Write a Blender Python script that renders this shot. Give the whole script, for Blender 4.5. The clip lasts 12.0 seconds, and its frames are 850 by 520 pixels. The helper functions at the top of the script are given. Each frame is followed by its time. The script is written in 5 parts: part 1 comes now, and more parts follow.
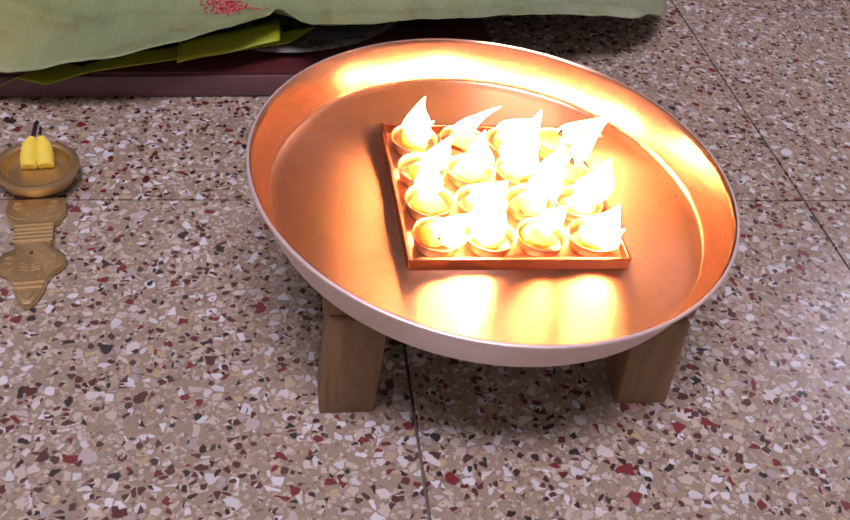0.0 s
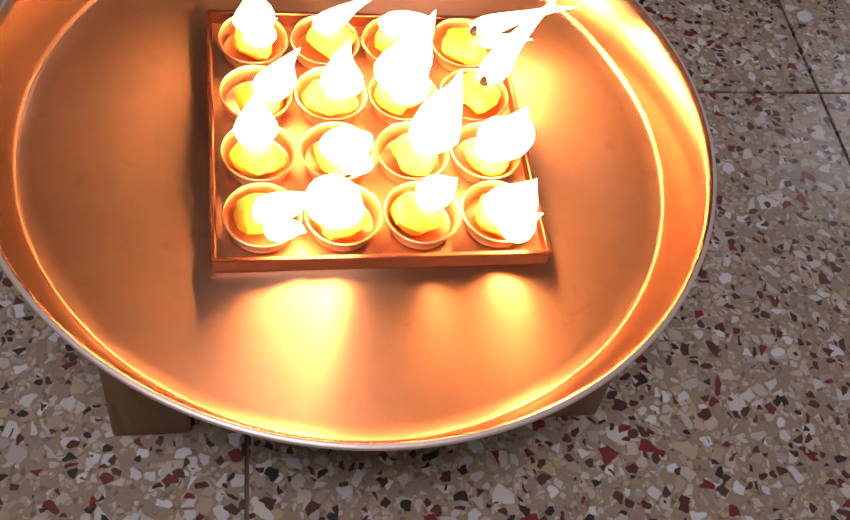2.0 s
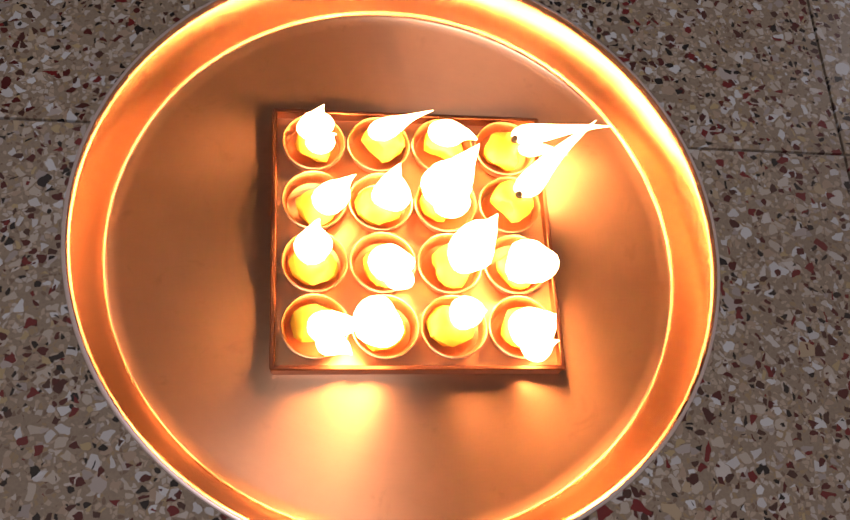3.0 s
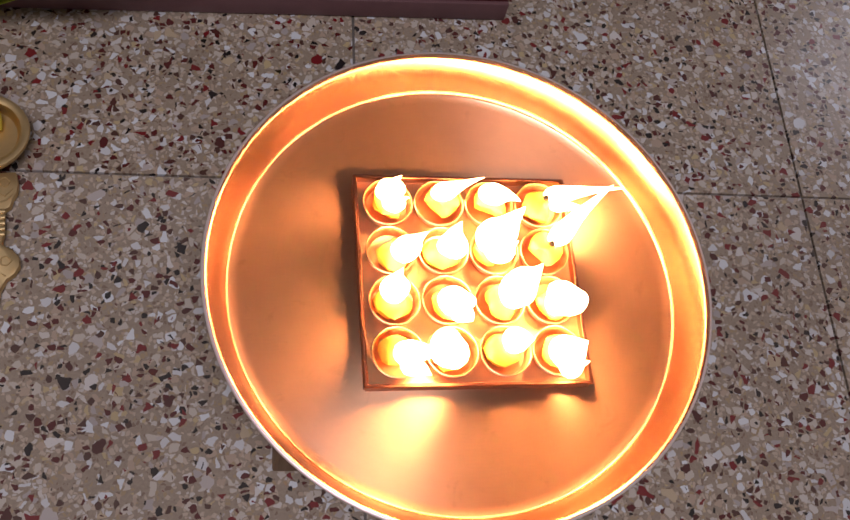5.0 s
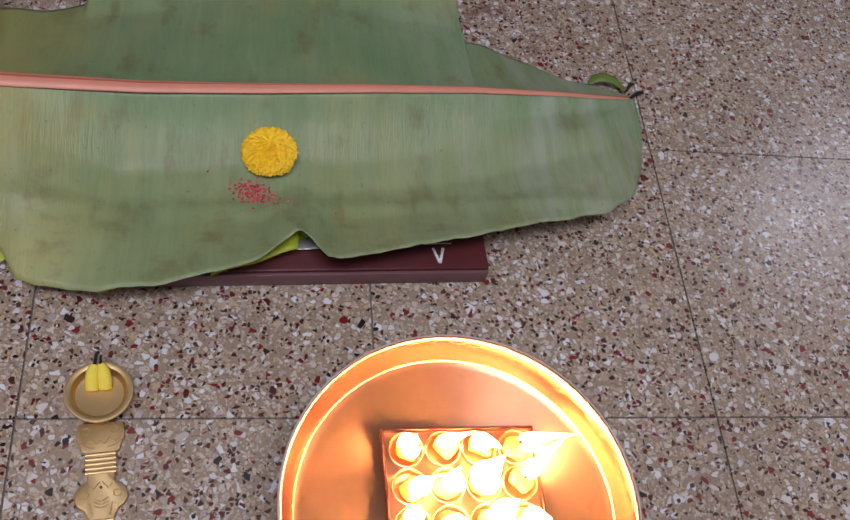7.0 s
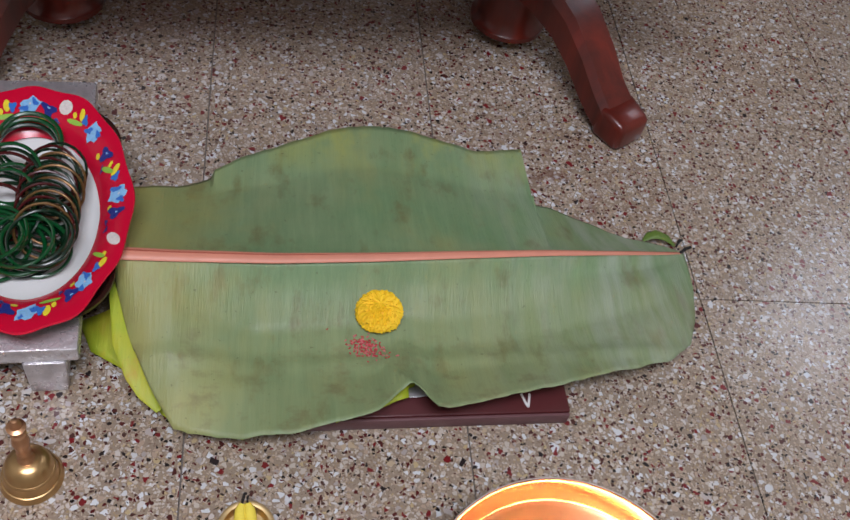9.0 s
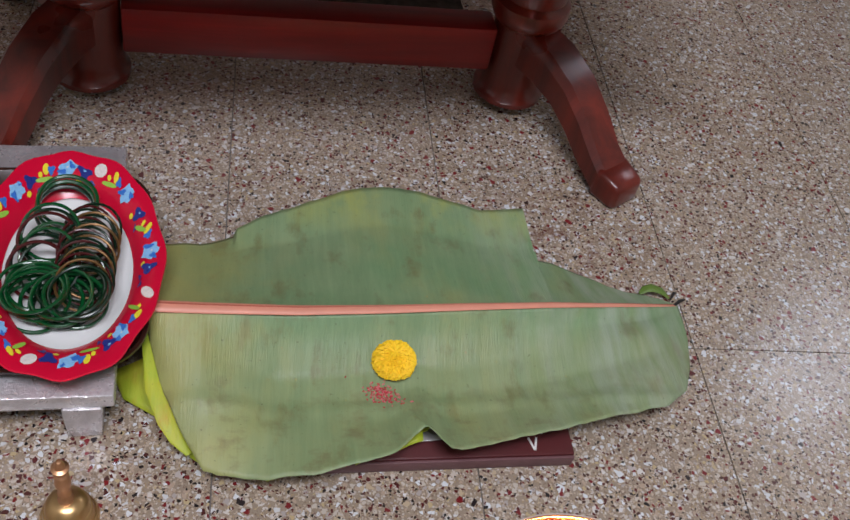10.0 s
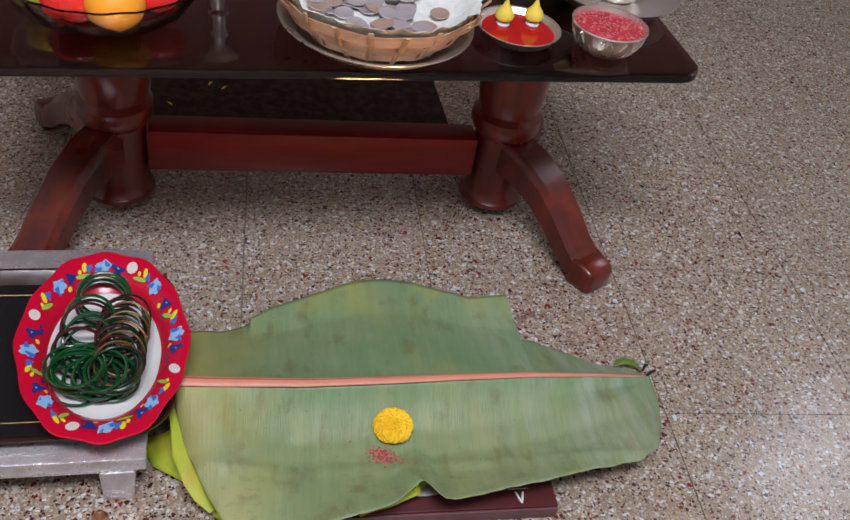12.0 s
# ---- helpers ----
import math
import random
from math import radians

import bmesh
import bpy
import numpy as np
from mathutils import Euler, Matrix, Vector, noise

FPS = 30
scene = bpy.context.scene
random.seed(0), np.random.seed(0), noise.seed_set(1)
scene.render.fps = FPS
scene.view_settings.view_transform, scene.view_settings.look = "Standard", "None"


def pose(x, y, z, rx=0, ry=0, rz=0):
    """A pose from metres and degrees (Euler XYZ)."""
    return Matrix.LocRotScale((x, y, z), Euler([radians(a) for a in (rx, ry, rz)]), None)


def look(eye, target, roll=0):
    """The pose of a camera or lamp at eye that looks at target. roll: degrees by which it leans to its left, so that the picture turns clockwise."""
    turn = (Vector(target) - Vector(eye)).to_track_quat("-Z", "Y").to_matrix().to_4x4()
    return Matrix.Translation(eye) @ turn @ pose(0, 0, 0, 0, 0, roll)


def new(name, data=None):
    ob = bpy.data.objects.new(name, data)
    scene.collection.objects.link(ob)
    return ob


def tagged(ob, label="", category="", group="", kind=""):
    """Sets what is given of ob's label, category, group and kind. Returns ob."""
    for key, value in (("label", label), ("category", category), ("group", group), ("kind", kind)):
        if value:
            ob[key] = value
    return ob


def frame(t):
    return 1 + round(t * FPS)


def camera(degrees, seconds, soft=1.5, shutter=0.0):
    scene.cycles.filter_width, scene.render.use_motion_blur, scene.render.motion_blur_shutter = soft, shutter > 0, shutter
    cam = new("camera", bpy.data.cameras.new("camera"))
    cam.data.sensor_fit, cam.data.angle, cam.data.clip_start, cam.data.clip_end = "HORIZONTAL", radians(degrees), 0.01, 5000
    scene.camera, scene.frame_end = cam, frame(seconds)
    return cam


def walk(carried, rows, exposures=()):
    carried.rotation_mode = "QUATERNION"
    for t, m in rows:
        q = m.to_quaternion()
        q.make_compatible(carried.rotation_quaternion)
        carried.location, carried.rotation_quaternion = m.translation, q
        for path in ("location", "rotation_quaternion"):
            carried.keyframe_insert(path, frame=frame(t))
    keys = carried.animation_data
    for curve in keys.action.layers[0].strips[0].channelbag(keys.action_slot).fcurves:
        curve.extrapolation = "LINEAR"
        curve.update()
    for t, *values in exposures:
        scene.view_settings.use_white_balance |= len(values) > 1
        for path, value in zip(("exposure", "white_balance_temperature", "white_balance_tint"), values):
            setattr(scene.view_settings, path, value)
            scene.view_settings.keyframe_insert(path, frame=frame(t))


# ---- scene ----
import itertools

cam = camera(46.7, 12.0)
PATH = [
    (0, (-0.074, -0.514, 0.399), (0.236, 0.969, -0.906), 7.3),
    (0.5, (-0.046, -0.467, 0.381), (0.33, 0.92, -1.01), 9.8),
    (1, (-0.045, -0.413, 0.373), (0.364, 0.882, -1.094), 11.6),
    (1.5, (-0.015, -0.359, 0.347), (0.349, 0.847, -1.206), 11.7),
    (2, (0.011, -0.343, 0.356), (0.317, 0.762, -1.282), 11.7),
    (2.5, (0.01, -0.306, 0.401), (0.279, 0.677, -1.32), 13.8),
    (3, (0.006, -0.283, 0.444), (0.234, 0.567, -1.352), 15.2),
    (3.2, (0.004, -0.278, 0.472), (0.22, 0.529, -1.346), 15.4),
    (4.8, (-0.045, -0.303, 0.531), (0.283, 0.524, -1.26), 20.6),
    (5, (-0.058, -0.305, 0.535), (0.27, 0.536, -1.249), 20.4),
    (5.5, (-0.098, -0.312, 0.573), (0.247, 0.566, -1.191), 20.5),
    (6, (-0.114, -0.327, 0.638), (0.239, 0.588, -1.105), 19.7),
    (6.5, (-0.114, -0.332, 0.692), (0.248, 0.652, -1.011), 18.5),
    (7, (-0.113, -0.323, 0.746), (0.253, 0.739, -0.909), 17.5),
    (7.2, (-0.123, -0.319, 0.766), (0.261, 0.766, -0.87), 17.8),
    (8.8, (-0.225, -0.338, 0.863), (0.134, 0.865, -0.694), 15.1),
    (9, (-0.23, -0.346, 0.874), (0.13, 0.872, -0.672), 15.1),
    (9.5, (-0.244, -0.368, 0.896), (0.131, 0.894, -0.609), 15.2),
    (10, (-0.266, -0.394, 0.918), (0.109, 0.916, -0.546), 14.5),
    (10.5, (-0.28, -0.413, 0.926), (0.082, 0.948, -0.494), 13.4),
    (11, (-0.269, -0.472, 0.949), (0.082, 0.942, -0.422), 12.0),
    (11.5, (-0.277, -0.522, 0.973), (0.071, 0.94, -0.346), 11.2),
    (12, (-0.274, -0.542, 0.984), (0.079, 0.953, -0.297), 10.7),
]
EXPOSURES = [
    (0.0, -0.20, 6280, 39), (0.5, -0.38, 6330, 35), (1.0, -0.60, 6450, 33), (1.5, -0.85, 6500, 29), (2.0, -1.15, 6550, 25), (2.5, -1.38, 6650, 23),
    (3.0, -1.45, 6650, 23), (5.0, -0.95, 6250, 25), (5.5, -0.85, 6150, 25), (6.0, -0.68, 6100, 25), (6.5, -0.52, 6050, 24), (7.0, -0.36, 6020, 23), (9.0, -0.10, 5980, 16), (10.0, 0.0, 6000, 15), (12.0, 0.07, 6020, 16),
]
walk(cam, [(t, look(eye, target, roll)) for t, eye, target, roll in PATH], EXPOSURES)


# ---- light ----
world = bpy.data.worlds.new("world")
scene.world = world
world.use_nodes = True
wn = world.node_tree
sky = wn.nodes.new("ShaderNodeTexSky")
sky.sky_type, sky.sun_disc = "NISHITA", False
sky.sun_elevation, sky.sun_rotation = radians(40), radians(60)
wn.links.new(sky.outputs[0], wn.nodes["Background"].inputs[0])
wn.nodes["Background"].inputs[1].default_value = 0.12


def lamp(name, kind, m, energy, color, **settings):
    data = bpy.data.lights.new(name, kind)
    data.energy, data.color = energy, color
    if "size" in settings:
        data.shape, data.size, data.size_y = "RECTANGLE", settings["size"][0], settings["size"][1]
    if "soft" in settings:
        data.shadow_soft_size = settings["soft"]
    ob = new(name, data)
    ob.matrix_world = m
    return ob


# daylight through the window in the east wall, and an unseen overhead lamp added for general light
lamp("window_daylight", "AREA", look((1.97, 1.68, 1.95), (0.4, 0.2, 0.0)), 2.6, (0.88, 0.95, 1.0), size=(0.42, 0.42))
lamp("tube_light", "AREA", look((-0.30, -0.95, 2.68), (-0.15, 0.2, 0)), 70, (1.0, 0.985, 0.985), size=(1.4, 0.5))


# ---- materials ----
class Nodes:
    def __init__(self, name):
        self.mat = bpy.data.materials.new(name)
        self.mat.use_nodes = True
        self.tree = self.mat.node_tree
        self.bsdf = self.tree.nodes["Principled BSDF"]
        self.out = self.tree.nodes["Material Output"]

    def add(self, kind, **values):
        node = self.tree.nodes.new("ShaderNode" + kind)
        for k, v in values.items():
            if k in ("operation", "blend_type", "data_type", "feature", "distance", "interpolation_type", "noise_dimensions", "voronoi_dimensions", "wave_type", "bands_direction"):
                if k == "operation":
                    node.operation = v
                elif k == "blend_type":
                    node.blend_type = v
                elif k == "data_type":
                    node.data_type = v
                elif k == "feature":
                    node.feature = v
                elif k == "distance":
                    node.distance = v
                elif k == "interpolation_type":
                    node.interpolation_type = v
                elif k == "wave_type":
                    node.wave_type = v
                elif k == "bands_direction":
                    node.bands_direction = v
        return node

    def put(self, socket, value):
        if isinstance(value, bpy.types.NodeSocket):
            self.tree.links.new(value, socket)
        elif isinstance(value, (tuple, list)) and len(value) == 3 and socket.type == "RGBA":
            socket.default_value = (*value, 1)
        else:
            socket.default_value = value

    def math(self, op, a, b=0.0, clamp=False):
        n = self.add("Math", operation=op)
        n.use_clamp = clamp
        self.put(n.inputs[0], a), self.put(n.inputs[1], b)
        return n.outputs[0]

    def mix(self, fac, a, b, blend="MIX"):
        n = self.add("Mix", data_type="RGBA", blend_type=blend)
        self.put(n.inputs[0], fac), self.put(n.inputs[6], a), self.put(n.inputs[7], b)
        return n.outputs[2]

    def position(self):
        return self.add("NewGeometry").outputs["Position"]

    def local(self):
        return self.add("TexCoord").outputs["Object"]

    def random(self):
        return self.add("ObjectInfo").outputs["Random"]

    def mapped(self, vec, scale=(1, 1, 1), rot=(0, 0, 0)):
        n = self.add("Mapping")
        self.put(n.inputs[0], vec)
        n.inputs[3].default_value, n.inputs[2].default_value = scale, rot
        return n.outputs[0]

    def noise(self, vec, scale, detail=3.0, rough=0.55, distort=0.0):
        n = self.add("TexNoise")
        self.put(n.inputs["Vector"], vec)
        n.inputs["Scale"].default_value, n.inputs["Detail"].default_value = scale, detail
        n.inputs["Roughness"].default_value, n.inputs["Distortion"].default_value = rough, distort
        return n.outputs["Fac"]

    def ramp(self, fac, *stops, constant=False):
        n = self.add("ValToRGB")
        self.put(n.inputs[0], fac)
        cr = n.color_ramp
        if constant:
            cr.interpolation = "CONSTANT"
        while len(cr.elements) < len(stops):
            cr.elements.new(0.5)
        for e, (p, c) in zip(cr.elements, stops):
            e.position = p
            e.color = (c, c, c, 1) if isinstance(c, (int, float)) else (*c, 1)
        return n.outputs[0]

    def bump(self, height, strength=0.3, dist=0.001):
        n = self.add("Bump")
        self.put(n.inputs["Height"], height)
        n.inputs["Strength"].default_value, n.inputs["Distance"].default_value = strength, dist
        self.put(self.bsdf.inputs["Normal"], n.outputs[0])

    def set(self, **v):
        for k, val in v.items():
            self.put(self.bsdf.inputs[k.replace("_", " ")], val)
        return self.mat


def terrazzo():
    k = Nodes("terrazzo")
    off = k.add("VectorMath", operation="MULTIPLY_ADD")
    k.put(off.inputs[0], k.random())
    off.inputs[1].default_value = (7.3, 11.9, 3.1)
    k.put(off.inputs[2], k.position())
    wob = k.add("TexNoise")
    k.put(wob.inputs["Vector"], off.outputs[0])
    wob.inputs["Scale"].default_value = 160
    dv = k.add("VectorMath", operation="MULTIPLY_ADD")
    k.put(dv.inputs[0], wob.outputs["Color"])
    dv.inputs[1].default_value = (0.004, 0.004, 0.0)
    k.put(dv.inputs[2], off.outputs[0])
    vec = dv.outputs[0]

    def chips(scale, gap, fill, shift, *cols):
        mv = k.mapped(vec, (1, 1, 0.0))
        mv.node.inputs[1].default_value = (shift, shift * 0.7, 0)
        edge = k.add("TexVoronoi", feature="DISTANCE_TO_EDGE")
        cell = k.add("TexVoronoi", feature="F1")
        for n in (edge, cell):
            k.put(n.inputs["Vector"], mv)
            n.inputs["Scale"].default_value = scale
        sep = k.add("SeparateColor")
        k.put(sep.inputs[0], cell.outputs["Color"])
        inside = k.math("GREATER_THAN", edge.outputs["Distance"], k.math("ADD", gap, k.math("MULTIPLY", sep.outputs[1], gap * 1.2)))
        keep = k.math("LESS_THAN", sep.outputs[0], fill)
        return k.math("MULTIPLY", inside, keep), k.ramp(sep.outputs[2], *cols, constant=True)

    # sandy cement with fine grit, then pale chips, then the dark ones
    base = k.mix(k.noise(vec, 700, 3), (0.218, 0.166, 0.122), (0.370, 0.300, 0.230))
    grit, grit_col = chips(430, 0.05, 0.55, 3.1, (0.0, (0.46, 0.37, 0.29)), (0.35, (0.20, 0.135, 0.10)), (0.60, (0.34, 0.25, 0.15)), (0.80, (0.50, 0.45, 0.41)))
    c = k.mix(grit, base, grit_col)
    mid, mid_col = chips(192, 0.080, 0.52, 1.7, (0.0, (0.50, 0.44, 0.38)), (0.20, (0.41, 0.31, 0.235)), (0.36, (0.56, 0.51, 0.47)), (0.52, (0.46, 0.36, 0.20)), (0.63, (0.37, 0.33, 0.315)), (0.76, (0.57, 0.575, 0.595)), (0.90, (0.64, 0.665, 0.70)))
    c = k.mix(mid, c, mid_col)
    big, big_col = chips(112, 0.12, 0.13, 0.0, (0.0, (0.60, 0.57, 0.55)), (0.30, (0.47, 0.37, 0.25)), (0.50, (0.62, 0.645, 0.68)), (0.80, (0.45, 0.40, 0.38)))
    c = k.mix(big, c, big_col)
    dark, dark_col = chips(255, 0.08, 0.22, 5.3, (0.0, (0.085, 0.012, 0.012)), (0.40, (0.012, 0.009, 0.010)), (0.80, (0.07, 0.030, 0.024)))
    c = k.mix(dark, c, dark_col)
    middark, middark_col = chips(168, 0.11, 0.135, 6.7, (0.0, (0.165, 0.012, 0.015)), (0.55, (0.014, 0.010, 0.012)), (0.80, (0.070, 0.018, 0.016)))
    c = k.mix(middark, c, middark_col)
    red, red_col = chips(112, 0.15, 0.060, 8.9, (0.0, (0.180, 0.014, 0.017)), (0.62, (0.085, 0.012, 0.013)), (0.88, (0.02, 0.014, 0.016)))
    c = k.mix(red, c, red_col)
    c = k.mix(k.ramp(k.noise(k.position(), 5.0, 5, 0.65), (0.48, 0.0), (0.75, 0.24)), c, (0.16, 0.12, 0.10))
    c = k.mix(k.math("MULTIPLY", k.random(), 0.08), c, (0.55, 0.52, 0.48))
    # brown dust trodden in beside the torn edge of the leaf
    gap = k.add("VectorMath", operation="DISTANCE")
    k.put(gap.inputs[0], k.position())
    gap.inputs[1].default_value = (0.16, 0.48, 0.0)
    dust = k.math("MULTIPLY", k.ramp(k.math("MULTIPLY", gap.outputs["Value"], 5.0), (0.15, 1.0), (0.75, 0.0)), k.ramp(k.noise(k.position(), 38, 5, 0.65), (0.50, 0.0), (0.64, 0.75)))
    c = k.mix(dust, c, (0.13, 0.055, 0.035))
    c = k.mix(1.0, c, (0.935, 0.935, 0.92), "MULTIPLY")
    rough = k.ramp(k.noise(k.position(), 7, 5), (0.3, 0.14), (0.75, 0.26))
    k.bump(k.noise(vec, 500, 2), 0.05, 0.0005)
    return k.set(Base_Color=c, Roughness=rough)


def plain(name, col, rough=0.5, metal=0.0, var=0.12, scale=40.0, bump=0.0, dark=0.6, coord="local", **more):
    k = Nodes(name)
    vec = k.local() if coord == "local" else k.position()
    f = k.ramp(k.noise(vec, scale, 5, 0.6), (0.3, 0.0), (0.72, 1.0))
    f2 = k.noise(vec, scale * 9, 3)
    c = k.mix(k.math("MULTIPLY", f, var * 3, clamp=True), col, tuple(x * dark for x in col))
    c = k.mix(k.math("MULTIPLY", f2, var), c, tuple(min(1, x * 1.35 + 0.01) for x in col))
    if bump:
        k.bump(f2, bump, 0.0008)
    r = k.math("ADD", rough - 0.05, k.math("MULTIPLY", f, 0.12))
    return k.set(Base_Color=c, Roughness=r, Metallic=metal, **more)


def brushed(name, col, rough, streak=0.14, spots=0.25, metal=1.0):
    k = Nodes(name)
    vec = k.local()
    st = k.noise(k.mapped(vec, (25, 260, 25)), 1.0, 3)
    blot = k.ramp(k.noise(vec, 26, 6, 0.65), (0.35, 0.0), (0.7, 1.0))
    fine = k.noise(vec, 240, 3)
    c = k.mix(k.math("MULTIPLY", blot, spots), col, tuple(x * 0.62 for x in col))
    c = k.mix(k.math("MULTIPLY", st, streak), c, tuple(min(1, x * 1.25) for x in col))
    r = k.math("ADD", rough, k.math("ADD", k.math("MULTIPLY", blot, 0.10), k.math("MULTIPLY", st, 0.08)))
    k.bump(k.math("ADD", st, k.math("MULTIPLY", fine, 0.5)), 0.025, 0.0003)
    return k.set(Base_Color=c, Roughness=r, Metallic=metal)


def spun_metal(name, col, rough, metal):
    """Sheet metal spun on a lathe: rings round the centre, handling stains and fine scratches."""
    k = Nodes(name)
    vec = k.local()
    flat = k.add("VectorMath", operation="MULTIPLY")
    k.put(flat.inputs[0], vec)
    flat.inputs[1].default_value = (1, 1, 0)
    length = k.add("VectorMath", operation="LENGTH")
    k.put(length.inputs[0], flat.outputs[0])
    comb = k.add("CombineXYZ")
    k.put(comb.inputs[0], length.outputs["Value"])
    rings = k.noise(comb.outputs[0], 420, 3)
    blot = k.ramp(k.noise(vec, 17, 5, 0.55), (0.30, 0.0), (0.74, 1.0))
    dab = k.ramp(k.noise(vec, 55, 5, 0.65, 0.8), (0.60, 0.0), (0.70, 1.0))
    scratch = k.ramp(k.noise(k.mapped(vec, (18, 420, 18), (0, 0, radians(25))), 1.0, 2), (0.66, 0.0), (0.74, 1.0))
    c = k.mix(k.math("MULTIPLY", blot, 0.55), col, tuple(x * 0.60 for x in col))
    c = k.mix(k.math("MULTIPLY", rings, 0.16), c, tuple(min(1, x * 1.25) for x in col))
    c = k.mix(k.math("MULTIPLY", dab, 0.22), c, tuple(x * 0.55 for x in col))
    polish = k.ramp(k.math("MULTIPLY", length.outputs["Value"], 4.0), (0.455, rough), (0.470, rough * 0.45))
    r = k.math("ADD", polish, k.math("ADD", k.math("MULTIPLY", blot, 0.07), k.math("ADD", k.math("MULTIPLY", dab, 0.02), k.math("MULTIPLY", scratch, 0.05))))
    k.bump(rings, 0.05, 0.0003)
    tangent = k.add("Tangent")
    tangent.direction_type, tangent.axis = "RADIAL", "Z"
    return k.set(Base_Color=c, Roughness=r, Metallic=metal, Anisotropic=k.ramp(k.math("MULTIPLY", length.outputs["Value"], 4.0), (0.455, 0.85), (0.470, 0.2)), Anisotropic_Rotation=0.25, Tangent=tangent.outputs[0])


def wood(name, dark, light, rough, axis=0, scale=18.0, coat=0.0):
    k = Nodes(name)
    vec = k.local()
    st = [scale, scale, scale]
    st[axis] = scale * 0.09
    grain = k.noise(k.mapped(vec, tuple(st)), 1.0, 6, 0.62, 0.6)
    fine = k.noise(k.mapped(vec, tuple(x * 7 for x in st)), 1.0, 3)
    patch = k.noise(vec, 9, 3)
    c = k.mix(k.ramp(grain, (0.32, 0.0), (0.68, 1.0)), dark, light)
    c = k.mix(k.math("MULTIPLY", fine, 0.35), c, dark)
    c = k.mix(k.math("MULTIPLY", patch, 0.4), c, tuple(0.55 * x for x in light))
    k.bump(grain, 0.08, 0.001)
    return k.set(Base_Color=c, Roughness=k.math("ADD", rough - 0.06, k.math("MULTIPLY", patch, 0.16)), Coat_Weight=coat, Coat_Roughness=0.12, Specular_IOR_Level=0.35)


def leaf_skin(name, main, pale, brown, yellow, rough=0.42, blotch=1.0, aged=False):
    k = Nodes(name)
    p = k.position()
    vein = k.noise(k.mapped(p, (300, 11, 60), (0, 0, radians(4))), 1.0, 5, 0.65, 0.5)
    wide = k.noise(k.mapped(p, (60, 2.6, 12), (0, 0, radians(4))), 1.0, 4, 0.6)
    patch = k.noise(p, 6, 5, 0.6)
    worn = k.noise(k.mapped(p, (11, 6, 9), (0, 0, radians(8))), 1.0, 6, 0.7)
    stain = k.ramp(k.noise(k.mapped(p, (30, 15, 20)), 1.0, 6, 0.65), (0.55, 0.0), (0.68, 1.0))
    c = k.mix(k.ramp(patch, (0.30, 0.0), (0.72, 1.0)), main, pale)
    if aged:
        # the near half of the blade is more olive than the far half
        half = k.add("SeparateXYZ")
        k.put(half.inputs[0], p)
        near = k.math("SUBTRACT", k.math("ADD", 0.285, k.math("MULTIPLY", half.outputs[0], 0.12)), half.outputs[1])
        c = k.mix(k.ramp(k.math("MULTIPLY", near, 20.0), (0.0, 0.0), (0.6, 0.50)), c, (0.225, 0.255, 0.112))
    c = k.mix(k.math("MULTIPLY", k.ramp(wide, (0.42, 0.0), (0.60, 1.0)), 0.22), c, tuple(0.66 * x for x in main))
    c = k.mix(k.math("MULTIPLY", k.ramp(vein, (0.42, 0.0), (0.76, 1.0)), 0.16), c, tuple(min(1, 1.45 * x) for x in pale))
    c = k.mix(k.math("MULTIPLY", k.ramp(worn, (0.50, 0.0), (0.74, 1.0)), 0.28), c, yellow)
    c = k.mix(k.math("MULTIPLY", stain, 0.6 * blotch), c, brown)
    if aged:
        # the stem end and a few broad bands have yellowed
        sep = k.add("SeparateXYZ")
        k.put(sep.inputs[0], p)
        end = k.math("SUBTRACT", k.math("MULTIPLY", sep.outputs[0], -4.0), k.math("MULTIPLY", k.noise(p, 9, 4, 0.6), 0.9))
        c = k.mix(k.ramp(end, (0.45, 0.0), (1.0, 0.8)), c, (0.36, 0.33, 0.09))
        olive = k.ramp(k.noise(k.mapped(p, (14, 5, 10), (0, 0, radians(-10))), 1.0, 5, 0.6), (0.54, 0.0), (0.70, 0.30))
        c = k.mix(olive, c, (0.30, 0.30, 0.10))
        # yellowed patches along the far edge, a greyish sheen painted towards the tip, brown bruises along the near
        # edge
        rim = k.math("MULTIPLY", k.ramp(sep.outputs[1], (0.44, 0.0), (0.50, 1.0)), k.ramp(k.noise(k.mapped(p, (16, 9, 9)), 1.0, 5, 0.6), (0.42, 0.0), (0.60, 0.75)))
        c = k.mix(rim, c, (0.36, 0.37, 0.085))
        # pale sheen of reflected light, put into the colour
        bloom = k.math("MULTIPLY", k.ramp(k.math("ADD", 0.5, sep.outputs[0]), (0.48, 0.0), (0.68, 1.0)), k.ramp(k.noise(k.mapped(p, (40, 7, 20), (0, 0, radians(4))), 1.0, 5, 0.6), (0.40, 0.0), (0.66, 0.55)))
        c = k.mix(bloom, c, (0.36, 0.40, 0.33))
        bruise = k.math("MULTIPLY", k.ramp(sep.outputs[1], (0.17, 1.0), (0.25, 0.0)), k.ramp(k.noise(k.mapped(p, (22, 34, 20), (0, 0, radians(-14))), 1.0, 6, 0.65), (0.53, 0.0), (0.66, 0.55)))
        c = k.mix(bruise, c, (0.150, 0.125, 0.055))
    speck = k.ramp(k.noise(p, 230, 2), (0.69, 0.0), (0.76, 1.0))
